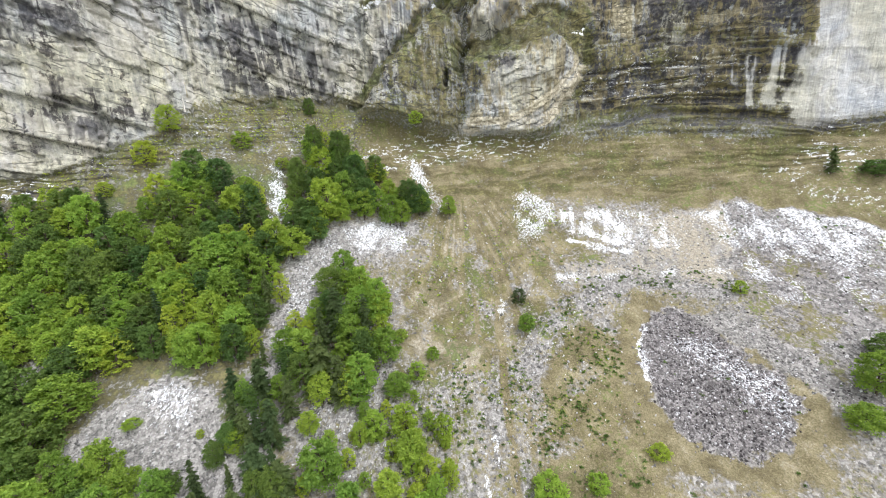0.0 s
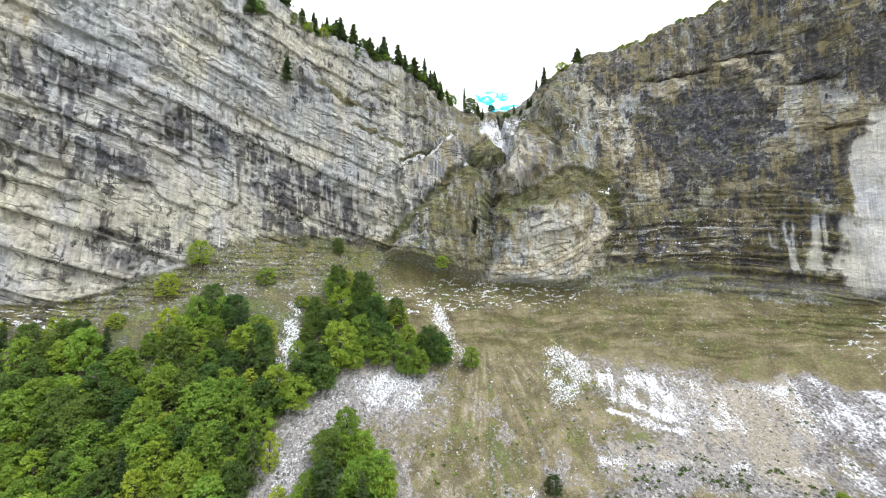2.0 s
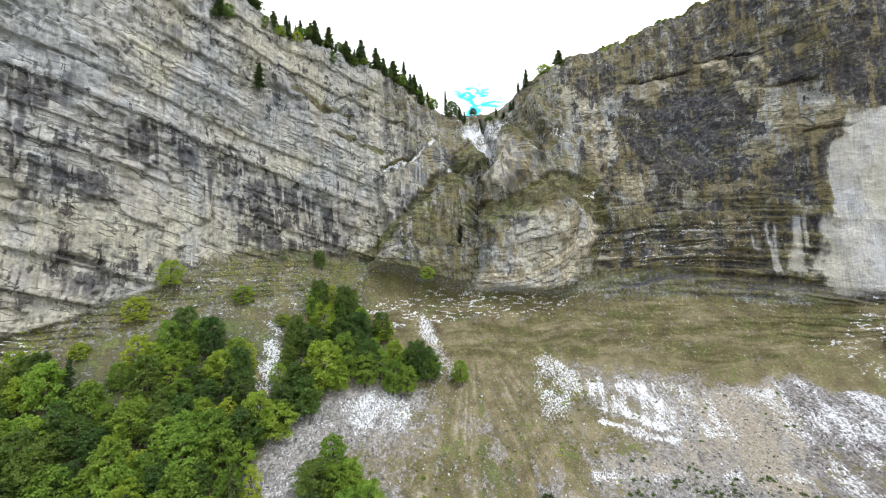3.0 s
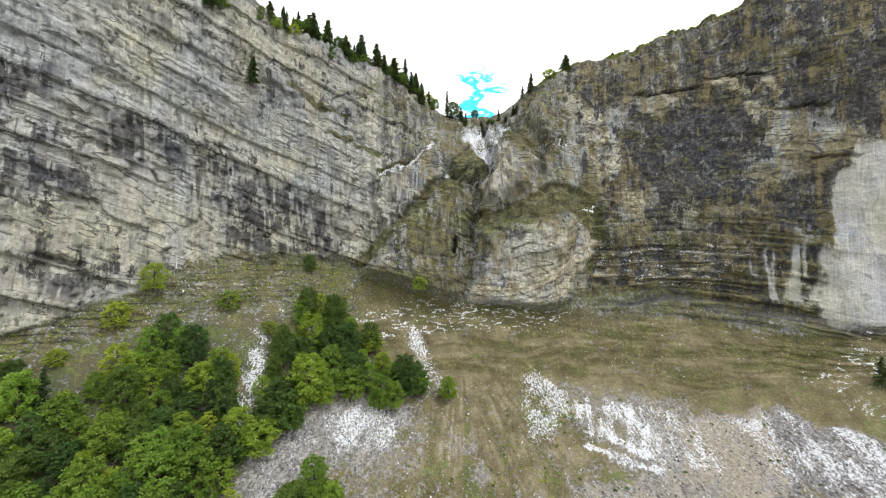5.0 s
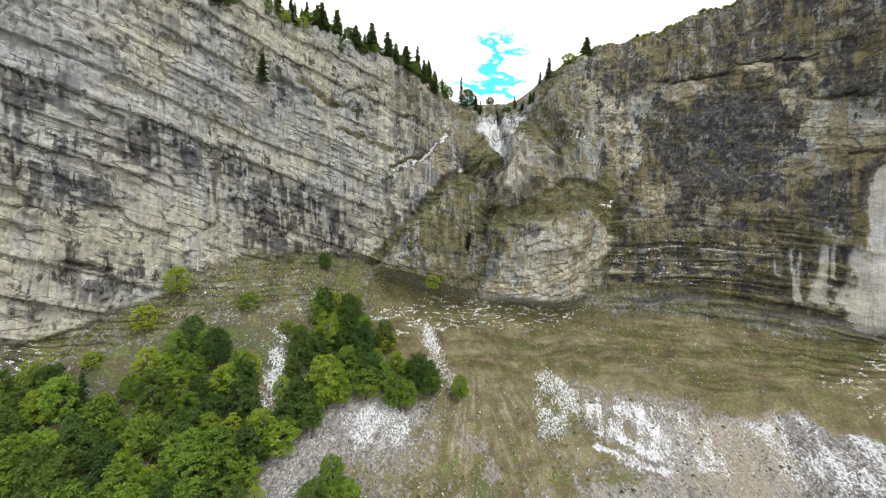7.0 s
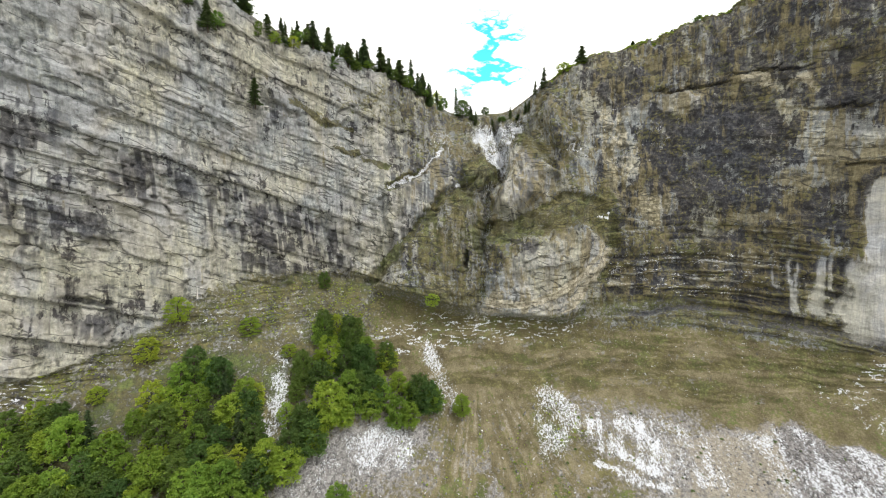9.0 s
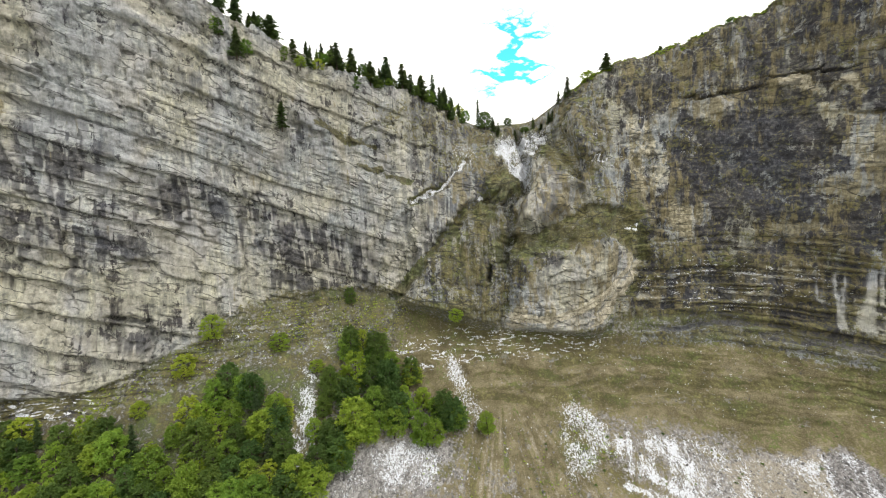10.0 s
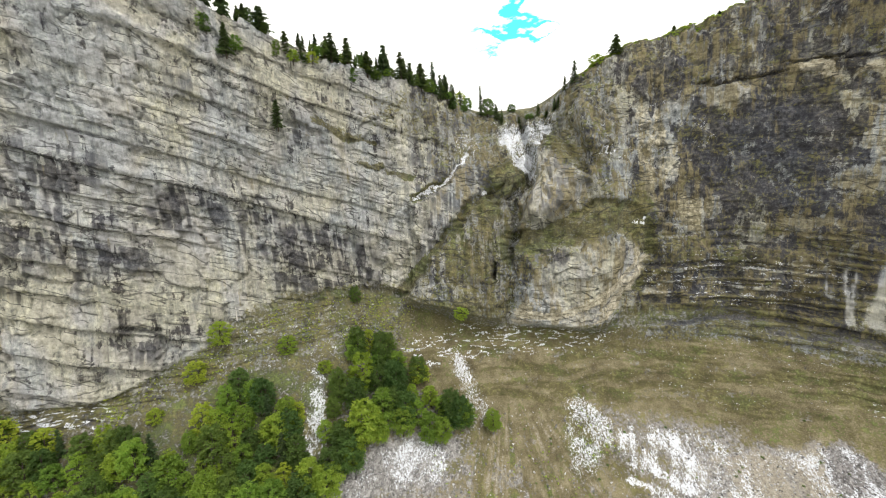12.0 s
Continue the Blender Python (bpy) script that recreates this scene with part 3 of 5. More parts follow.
# snow on the scree, broken by the slope's runnels: a sharp upper edge that thins out downhill
runnel = smooth(0.34, 0.62, 0.55 * fbm((GX - 0.25 * GY + 4 * sway(8, 52)) / 2.2, GY / 22, 55, 4) + 0.45 * fbm(GX / 5, GY / 6, 57, 4))
clumps = smooth(0.36, 0.62, fbm(GX / 6, GY / 5, 58, 4))
main = area(SHARP_MAP, [(37, 160), (45, 155.5), (55, 159), (69, 159), (76, 155.5), (87, 152), (92, 143), (80, 137), (66, 138), (55, 142), (43, 147)], 2.2)
main = main * (1 - 0.5 * smooth(70, 88, WX))
snow = np.maximum(snow, main * (0.16 + 0.36 * runnel + 0.16 * clumps))
east = smooth(-1, 1.2, edge_y + 2 * sway(3, 59) - GY) * (1 - smooth(14, 34, edge_y - GY + 9 * (fbm(GX / 7, GY / 9, 60) - 0.5))) * smooth(84, 100, WX) * SLOPE
snow = np.maximum(snow, east * (0.26 + 0.3 * runnel))
snow = np.maximum(snow, fan * (0.14 + 0.34 * clumps * smooth(78, 130, WY)) * smooth(84, 96, WX))
snow = np.maximum(snow, along(SHARP_MAP, [(42, 143), (52, 140), (63, 137.5)], 1.5) * (0.32 + 0.16 * runnel + 0.14 * clumps))
snow = np.maximum(snow, along(SHARP_MAP, [(36, 128), (46, 127), (58, 128), (73, 126), (88, 124)], 1.9) * (0.2 + 0.3 * runnel))
snow = np.maximum(snow, speckle * (0.26 + 0.22 * clumps))
snow = np.maximum(snow, area(SHARP_MAP, [(30, 165), (36, 163), (42, 156), (40, 149), (35, 152)], 2.0) * 0.5)
snow = np.maximum(snow, gravel * (0.06 + 0.24 * runnel * smooth(128, 146, GY)))
snow = np.maximum(snow, area(SHARP_MAP, [(-42, 136), (-31, 143), (-20, 146), (-15, 142), (-19, 134), (-32, 130)], 2.5) * (0.34 + 0.2 * clumps))
snow = np.maximum(snow, along(SHARP_MAP, [(-14, 165), (-8, 160), (-5, 155)], 4.0) * (0.4 + 0.14 * clumps))
snow = np.maximum(snow, along(MAP, [(-45, 98), (-49, 114), (-47, 124), (-41, 133)], 4.2) * (0.2 + 0.16 * clumps))
snow = np.maximum(snow, along((GX + 7 * sway(7, 38) + 3 * sway(1.8, 39), GY), [(-66, 148), (-62, 140), (-60, 131)], 4.2, 0.8) * (0.22 + 0.32 * clumps))
snow = np.maximum(snow, clearing * (0.16 + 0.28 * area(MAP, [(-80, 84), (-73, 88), (-64, 87), (-66, 78), (-72, 80)], 3.0)))
snow = np.maximum(snow, low_left * 0.34)
snow = np.maximum(snow, along(SHARP_MAP, [(56, 110.5), (53, 106), (51, 100), (50, 95)], 0.9) * 0.58)
snow = np.maximum(snow, rubble * (0.2 + 0.3 * along(MAP, [(66, 101), (70, 94), (75, 87), (78, 82)], 4.5)))
snow = np.maximum(snow, np.maximum(blob(SHARP_MAP, 14, 119, 1.2, 4), np.maximum(blob(SHARP_MAP, 8, 85, 0.7, 4), blob(SHARP_MAP, 6, 77, 0.8, 4))) * 0.5)
# thin lines of snow on the terraces
line = smooth(0.56, 0.64, fbm(GX / 2.2 + 0.3 * GZ, (GZ + 2.5 * fbm(GX / 12, GZ / 12, 63)) / 0.46, 61, 2))
where = np.maximum(blob(FACE, 12, 68, 44, 8), 0.45 * blob(FACE, 80, 62, 55, 20)) + area(MAP, [(120, 157), (131, 152), (142, 146), (145, 133), (170, 120), (170, 150)], 3) + 0.6 * blob(FACE, -85, 74, 44, 10) + 0.8 * blob(FACE, -18, 66, 18, 6)
dashes = smooth(0.5, 0.6, fbm((GX + 0.5 * GY) / 2.2, (GY - 0.25 * GX) / 0.8, 65, 3))
snow = np.maximum(snow, 0.4 * dashes * area(MAP, [(119, 158), (131, 153), (142, 147), (160, 140), (172, 118), (150, 122), (144, 132), (133, 141)], 3) * GROUND)
snow = np.maximum(snow, np.clip(where, 0, 1) * line * 0.56 * smooth(5.8, 6.4, GS) * GROUND)
snow = np.maximum(snow, blob(FACE, 88, 90, 34, 12) * line * 0.42 * CLIFF)
snow = np.maximum(snow, along(SHARP_MAP, [(-150, 110), (-134, 117), (-124, 118)], 3) * line * 0.6 * GROUND)
# the sedge-brown apron, banded along its terraces
banding = fbm((GX + 6 * sway(12, 64)) / 15, (GZ + 6 * fbm(GX / 22, GZ / 14, 107)) / 1.9, 73, 4)
front = APRON * smooth(-25, -5, WX)
turf = lay(turf, front * smooth(0.48, 0.6, banding), 0.74)
turf = lay(turf, front * (1 - smooth(0.38, 0.48, banding)), 0.14)
soil = lay(soil, APRON * smooth(-20, 0, WX) * smooth(0.42, 0.6, fbm(GX / 18, GZ / 7, 71)), 0.78)
bare_stone = APRON * smooth(0.56, 0.68, fbm(GX / 6, GZ / 2.2, 74, 4))
soil, turf = lay(soil, 0.5 * bare_stone, 0.45), lay(turf, 0.5 * bare_stone, 0.3)

# ---------------------------------------------------------------- beds of the walls
du = np.stack([np.gradient(g, axis=1) for g in (GX, GY, GZ)], -1)
ds = np.stack([np.gradient(g, axis=0) for g in (GX, GY, GZ)], -1)
normal = np.cross(du, ds)
normal /= np.linalg.norm(normal, axis=-1, keepdims=True) + 1e-9
normal *= np.sign((normal * np.array([0, -1, 0.6])).sum(-1, keepdims=True) + 1e-9)
RUN = np.concatenate([[0], np.cumsum(np.hypot(np.diff(xs), np.diff(glide(SX, BASE_Y, xs))))])[None, :] + 0 * GX
DIP = 0.31 * (1 - smooth(-30, 15, GX)) + 0.02 + 0.10 * smooth(80, 120, GX)
TILT = np.cumsum(DIP[0] * np.gradient(RUN[0]))
TILT = (TILT - TILT[np.searchsorted(xs, -60)])[None, :]
H = GZ + TILT + 3.0 * (fbm(RUN / 34, GZ / 30, 81) - 0.5) + 6 * RIGHT * (fbm(RUN / 17, GZ / 15, 82) - 0.5)


def lips(h, run, size, seed):
    """Beds of uneven thickness: how far down each bed a spot lies, from nought under the roof to one at the lip; the bed's number; how strong its edge is."""
    k = (h + 0.8 * size * (vnoise(h / (1.9 * size), 0 * h + 3.3, seed) - 0.5) + 0.12 * size * (fbm(run / (5 * size), h / (3 * size), seed + 1, 3) - 0.5)) / size
    bed = np.floor(k)
    edge = smooth(0.42, 0.60, 0.6 * vnoise(run / (2.6 * size), bed * 7.7, seed + 2) + 0.4 * h01(bed, 3.0, seed + 4))
    return 1 - (k - bed), bed, edge


def hanging(run, h, size, seed):
    """Streaks that start along the edge of a bed and run down the wall to ragged ends."""
    down, bed, _ = lips(h, run, size, seed)
    comb = 0.35 * vnoise(run / 2.6, bed * 13.1, seed + 5) + 0.4 * vnoise(run / 0.95, bed * 5.3, seed + 6) + 0.25 * vnoise(run / 0.5, h / 9, seed + 8)
    length = 0.25 + 1.1 * vnoise(run / 4.0, bed * 3.7, seed + 7)
    return smooth(0.40, 0.56, comb) * (1 - smooth(0.5, 1.0, down / length))


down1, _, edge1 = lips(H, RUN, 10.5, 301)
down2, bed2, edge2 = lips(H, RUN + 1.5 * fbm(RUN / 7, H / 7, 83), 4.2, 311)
streaks = np.maximum(hanging(RUN, H, 16, 331), 0.85 * hanging(RUN + 40, H + 7, 9, 341))
light_streaks = np.maximum(hanging(RUN + 90, H + 3, 14, 351), 0.8 * hanging(RUN + 130, H, 7, 361))

# ---------------------------------------------------------------- walls: dark water stains, shade painted along the bed lips, pale fresh faces, ochre scars, turf on the ledges
wet = 0.30 * LEFT * CLIFF
for cx, cz, rx, rz, v in ((-121, 116, 12, 13, 0.85), (-100, 124, 9, 11, 0.8), (-126, 140, 12, 14, 0.7), (-70, 104, 14, 15, 1.0), (-84, 125, 6, 8, 0.8), (-88, 112, 6, 9, 0.7),
                          (-50, 96, 8, 13, 0.8), (-116, 82, 7, 9, 0.6), (-140, 125, 14, 26, 0.6), (-96, 168, 14, 12, 0.4), (-66, 150, 8, 5, 0.55), (-36, 108, 8, 14, 0.45), (-24, 112, 3.5, 7, 0.8)):
    wet = np.maximum(wet, v * blob(FACE, cx, cz, rx, rz, 0.5) * CLIFF)
stain_shade = np.maximum(stain_shade, wet * streaks)
# overhang shade put into the colour along the grooves at the bed lips
lip_shade = np.maximum(0.8 * np.exp(-((1 - down1) * 10.5 / 0.45) ** 2) * edge1, 0.6 * np.exp(-((1 - down2) * 4.2 / 0.35) ** 2) * edge2)
stain_shade = np.maximum(stain_shade, lip_shade * CLIFF * (LEFT + 0.4 * MIDDLE) * (0.15 + 0.85 * smooth(0.35, 0.6, fbm(RUN / 5, H / 3, 335))))
dark = np.maximum(dark, 0.16 * LEFT * CLIFF + 0.3 * wet)
dark = np.maximum(dark, CLIFF * np.maximum(0.40 * blob(FACE, -116, 84, 26, 17, 0.6), 0.34 * blob(FACE, -72, 112, 26, 26, 0.6)))
dark = np.maximum(dark, CLIFF * MIDDLE * 0.46)
for cx, cz, rx, rz, v in ((-102, 113, 6, 10, 0.85), (-104, 104, 6, 6, 0.7), (-137, 94, 3.4, 15, 0.95), (-90, 100, 5, 9, 0.5), (-45, 104, 4, 9, 0.7), (-38, 100, 3, 8, 0.6),
                          (-108, 133, 5, 6, 0.4), (-30, 104, 4, 12, 0.45), (-131, 69, 7, 3, 0.95), (-88, 150, 10, 14, 0.3), (-118, 165, 20, 22, 0.3), (-62, 128, 14, 8, 0.35), (-40, 135, 12, 12, 0.3)):
    m = blob(FACE, cx, cz, rx, rz, 0.5) * CLIFF
    pale, dark, stain_shade = np.maximum(pale, v * m), dark * (1 - 0.85 * v * m), stain_shade * (1 - 0.5 * v * m)
pale = np.maximum(pale, 0.7 * light_streaks * LEFT * CLIFF)
ochre = np.maximum(ochre, CLIFF * MIDDLE * smooth(-36, -8, WX) * (0.38 + 0.6 * (fbm(GX / 6, GZ / 8, 339, 4) - 0.5)))
ochre = np.maximum(ochre, 0.16 * light_streaks * LEFT * CLIFF)

# the right-hand wall: black, brown and olive in patches, with scars of fresh stone
patches = fbm(GX / 9, GZ / 7, 171, 4)
dark = np.maximum(dark, CLIFF * RIGHT * (0.78 + 0.8 * (patches - 0.5)))
black = np.maximum(np.maximum(area(FACE, [(87, 158), (103, 160), (116, 152), (119, 140), (116, 118), (92, 117), (76, 128), (72, 140)], 9), 0.8 * blob(FACE, 78, 142, 9, 12, 0.5)), 0.85 * blob(FACE, 126, 112, 6, 9, 0.5))
dark = lay(dark, black * RIGHT * CLIFF, 0.72 + 0.5 * (fbm(GX / 4, GZ / 3, 174, 4) - 0.5))
stain_shade = np.maximum(stain_shade, (0.3 + 0.45 * black) * RIGHT * CLIFF * smooth(0.46, 0.6, fbm(GX / 3, GZ / 4, 173, 5, 0.6)))
stain_shade = np.maximum(stain_shade, 0.6 * RIGHT * CLIFF * streaks * smooth(100, 130, GZ))
cap = smooth(161, 166, GZ) * RIGHT * CLIFF
dark, ochre = lay(dark, cap, 0.62), lay(ochre, cap, 0.05)
olive = RIGHT * CLIFF * (1 - smooth(96, 128, WZ + 14 * (patches - 0.5)))
turf = np.maximum(turf, 0.5 * olive)
turf = np.maximum(turf, CLIFF * RIGHT * (0.24 + 0.6 * (fbm(GX / 6, GZ / 4, 175, 4) - 0.4)))
ochre = np.maximum(ochre, RIGHT * CLIFF * (0.40 + 0.7 * (fbm(GX / 5, GZ / 4, 177, 5, 0.6) - 0.5)) * (1 - 0.6 * black))
white_wall = area((GX + 13 * (fbm(GX / 4, GZ / 13, 121, 5, 0.6) - 0.5), GZ + 8 * sway(5, 122)), [(141, 131), (137, 122), (135, 106), (134, 92), (132, 80), (129, 72), (134, 63), (200, 50), (200, 128)], 2.0) * CLIFF
tongues = CLIFF * area(FINE, [(112, 92), (126, 97), (131, 100), (131, 74), (118, 76)], 1.5) * smooth(0.46, 0.66, fbm(RUN / 2.4, GZ / 26, 123, 4)) * 0.8
for cx, cz, rx, rz, p, o in ((131, 136, 5, 6.5, 0.6, 0.4), (88, 156, 7, 4, 0.5, 0.42),
                             (108, 111, 6, 2.6, 0.3, 0.75), (62, 122, 3, 8, 0, 0.9), (136, 132, 10, 4, 0.3, 0.6), (104, 94, 10, 4, 0.1, 0.5),
                             (121, 124, 6, 4, 0.2, 0.6), (98, 86, 8, 2.4, 0.3, 0.4), (66, 84, 5, 3, 0.3, 0.6), (72, 152, 5, 5, 0.3, 0.35)):
    m = blob(FACE, cx, cz, rx, rz, 0.5) * CLIFF
    m = m * smooth(0.34, 0.5, 0.7 * fbm(GX / 3, GZ / 4, 179, 4) + 0.3 * light_streaks + 0.15)
    pale, ochre, dark, stain_shade, turf = np.maximum(pale, p * m), lay(ochre, m, o), dark * (1 - 0.8 * m), stain_shade * (1 - 0.7 * m), turf * (1 - 0.7 * m)
grain = 0.2 + 0.8 * smooth(0.4, 0.56, 0.5 * fbm(GX / 1.8, GZ / 9, 183, 4) + 0.5 * fbm(GX / 3, GZ / 3, 184, 4))
for outline, p, o in (([(102, 165), (113, 164), (121, 159), (123, 153), (114, 157.5), (104, 160.5)], 0.9, 1.0), ([(57, 156), (67, 157), (71, 142), (72, 126), (62, 124), (57, 140)], 0.42, 0.6),
                      ([(114, 152), (124, 150), (128, 136), (125, 128), (118, 131), (119, 141)], 0.36, 0.6), ([(73, 121), (85, 120), (86, 114), (80, 112), (79, 106), (74, 107)], 0.34, 0.8)):
    m = area(FINE, outline, 2.0) * CLIFF * grain
    buff, ochre, dark, stain_shade, turf = np.maximum(buff, p * m), lay(ochre, m, o), dark * (1 - 0.92 * m), stain_shade * (1 - 0.9 * m), turf * (1 - 0.85 * m)
fresh = np.maximum(white_wall, tongues)
pale, dark, turf, ochre, stain_shade = lay(pale, fresh, 0.85), lay(dark, fresh, 0.06), turf * (1 - fresh * CLIFF), ochre * (1 - 0.8 * fresh), stain_shade * (1 - fresh) + 0.4 * fresh * streaks * smooth(0.5, 0.6, fbm(GX / 9, GZ / 12, 181))
fringe = smooth(7.2, 7.7, GS) * (1 - smooth(8.02, 8.3 + 0.3 * sway(5, 21), GS)) * smooth(-110, -90, GX)
turf = np.maximum(turf, 0.62 * fringe * (1 - 0.7 * fresh))
turf = np.maximum(turf, 0.8 * smooth(11.75, 11.95, GS) * smooth(30, 45, GX))

# the towers between the walls: outlines seen from the front
SPIRE = [(-2, 127), (4, 122), (9, 110), (8, 98), (6, 60), (-44, 60), (-42, 80), (-27, 100), (-14, 115)]
SLAB = [(-11, 141), (-5, 134), (-2, 127), (-14, 115), (-27, 101), (-28, 126), (-19, 131)]
TOWER = [(26, 151), (33, 142), (39, 129), (33, 119), (21, 111), (12, 113), (16, 125), (20, 139)]
DRUM = [(8, 103), (20, 107), (30, 107), (44, 113), (56, 109), (61, 99), (59, 90), (52, 80), (50, 58), (4, 58), (4, 91)]
FRESH = [(28, 101), (36, 102), (46, 105), (56, 102), (61, 97), (57, 88), (50, 80), (42, 70), (6, 66), (6, 76), (14, 84), (22, 92)]
KNOB = (7, 131, 8, 7)
ramp_line = [(-2, 127), (-14, 115), (-27, 100), (-42, 81)]
gully_line = [(14, 160), (19, 143), (16, 131), (9, 123), (10, 114), (9, 105), (6, 98)]
shelf_line = [(-30, 125), (-19, 131), (-13, 136), (-10, 143)]
arc_line = [(9, 108), (20, 109), (32, 115), (42, 121), (56, 117), (62, 108), (62, 98), (57, 86)]
turf = np.maximum(turf, 0.44 * MIDDLE * smooth(-38, -14, WX) * CLIFF + 0.25 * MIDDLE * CLIFF * (1 - smooth(78, 90, WZ)))
turf = np.maximum(turf, 0.9 * along(FINE, ramp_line, 2.4) * CLIFF)
turf = np.maximum(turf, 0.9 * along(FINE, shelf_line[:2], 2.2) * CLIFF)
turf = np.maximum(turf, 0.84 * np.maximum(blob(FINE, -1, 119, 7, 8), blob(FINE, 7, 131, 8, 7)) * CLIFF)
turf = np.maximum(turf, 0.86 * along(FINE, arc_line, 2.2) * CLIFF)
turf = np.maximum(turf, area(FINE, SPIRE, 2.0) * CLIFF * (0.36 + 0.5 * smooth(0.4, 0.6, fbm(RUN / 1.6, GZ / 14, 147, 3))) * (0.55 + 0.45 * smooth(84, 112, GZ)))
turf = np.maximum(turf, 0.78 * area(FINE, [(10, 108), (32, 113), (44, 120), (60, 117), (63, 108), (48, 108), (26, 103), (8, 98)], 2.5) * CLIFF)
turf = np.maximum(turf, 0.66 * area(FINE, [(26, 150), (34, 143), (40, 130), (33, 133), (26, 141)], 2.0) * CLIFF)
turf = np.maximum(turf, 0.72 * blob(FACE, 58, 106, 7, 20) * CLIFF)
turf = np.maximum(turf, 0.5 * LEFT * CLIFF * (1 - smooth(78, 86, WZ)) * smooth(-95, -80, WX))
turf = np.maximum(turf, 0.42 * blob(FACE, -28, 160, 20, 10) * CLIFF)
turf = np.maximum(turf, 0.8 * along(FINE, [(-62, 156), (-52, 149), (-44, 147)], 1.3) * CLIFF)
turf = np.maximum(turf, 0.8 * along(FINE, [(-50, 141), (-40, 136), (-32, 134)], 1.2) * CLIFF)
drum_face = area(FACE, FRESH, 4.5) * CLIFF
slab_face = area(FINE, SLAB, 2.0) * CLIFF
tower_face = area(FINE, [(22, 141), (30, 136), (38, 126), (33, 119), (21, 111), (13, 113), (16, 125)], 2.0) * CLIFF
turf = turf * (1 - 0.85 * drum_face) * (1 - 0.5 * slab_face) * (1 - 0.75 * tower_face)
pale = np.maximum(pale, np.maximum(0.6 * drum_face, np.maximum(0.42 * slab_face, 0.62 * tower_face)))
dark = dark * (1 - 0.85 * drum_face) * (1 - 0.6 * tower_face)
BEND = GZ - 0.0115 * np.clip(GX - 14, 0, 60) ** 2 + 1.6 * (fbm(GX / 9, GZ / 7, 141) - 0.5)
low_beds = drum_face * (1 - smooth(77, 86, BEND))
buff = np.maximum(buff, low_beds * (0.35 + 0.6 * smooth(0.42, 0.6, vnoise(BEND / 1.7, GX / 30, 143))))
stain_shade = np.maximum(stain_shade, 0.5 * MIDDLE * CLIFF * streaks * (1 - 0.7 * drum_face))
stain_shade = np.maximum(stain_shade, 0.62 * blob(FINE, 27, 100, 3, 3, 0.5) * CLIFF)
stain_shade = np.maximum(stain_shade, 0.7 * drum_face * along(FINE, [(47, 107), (49, 100), (47, 92)], 0.7))
gully = along(FINE, gully_line, 1.5)
bowl = area(FINE, [(2, 152), (13, 156), (27, 156), (24, 143), (18, 128), (13, 134), (9, 141)], 2.0)
snow = np.maximum(snow, gully * CLIFF * (0.34 + 0.2 * smooth(118, 135, GZ)) * smooth(97, 103, GZ) * (0.5 + 0.5 * smooth(0.4, 0.6, fbm(GX / 2, GZ / 2.5, 78))))
snow = np.maximum(snow, bowl * (0.46 + 0.2 * smooth(0.4, 0.6, fbm(GX / 3, GZ / 3, 76))) * (CLIFF + PLATEAU))
snow = np.maximum(snow, area(FINE, [(0, 158), (30, 160), (26, 152), (6, 150)], 2.5) * 0.36 * (CLIFF + PLATEAU))
snow = np.maximum(snow, along(FINE, shelf_line, 0.8) * 0.6 * CLIFF)
snow = np.maximum(snow, blob(FINE, -10, 146, 6, 6) * 0.34 * CLIFF)
flecks = smooth(0.42, 0.58, fbm(GX / 1.1, GZ / 0.8, 79, 3))
snow = np.maximum(snow, (blob(FINE, 46, 139, 3.2, 1.8) + blob(FINE, 59, 111.5, 2.6, 1.4) + blob(FINE, -3, 126, 1.8, 1.2)) * (0.2 + 0.5 * flecks) * CLIFF)
snow = np.maximum(snow, 0.3 * blob(FACE, 62, 148, 36, 18) * smooth(0.55, 0.72, fbm(GX / 2.2, GZ / 1.6, 77)) * CLIFF)

# ---------------------------------------------------------------- relief
b2, _, joint = blocks(RUN + 2 * fbm(RUN / 9, H / 9, 83), H, 4.6, 4.2, 2)
b3, _, _ = blocks(RUN, H + 0.6 * fbm(RUN / 3, H / 3, 85), 1.6, 1.7, 3)
smooth_rock = np.maximum(drum_face, np.maximum(slab_face, tower_face))
rugged = (1 - 0.72 * RIGHT - 0.75 * MIDDLE) * (1 - 0.8 * smooth_rock) * (1 - 0.6 * white_wall)
rock_relief = 4.5 * (fbm(RUN / 22, GZ / 60, 91, 3) - 0.5) + 2.6 * (fbm(RUN / 9, GZ / 26, 93, 4) - 0.5)
rock_relief += rugged * (2.7 * edge1 * (down1 ** 1.5 - 0.4) + 0.8 * edge2 * (down2 ** 2 - 0.33) * smooth(0.4, 0.6, fbm(RUN / 18, H / 12, 99)))
rock_relief += rugged * (2.3 * b2 + 0.6 * b3) * (0.4 + 0.6 * smooth(0.4, 0.6, fbm(RUN / 14, H / 10, 98)))
rock_relief -= rugged * (1.6 * np.exp(-((1 - down1) * 10.5 / 0.4) ** 2) * edge1 + 0.7 * np.exp(-((1 - down2) * 4.2 / 0.3) ** 2) * edge2)
rock_relief -= rugged * 1.1 * np.exp(-(joint / 0.35) ** 2) * smooth(0.46, 0.6, fbm(RUN / 10, H / 14, 96))
rock_relief += (1.2 + 0.7 * MIDDLE - 0.55 * LEFT) * (1 - 0.5 * white_wall) * (fbm(RUN / 2.2, GZ / 2.6, 97, 4) - 0.5)
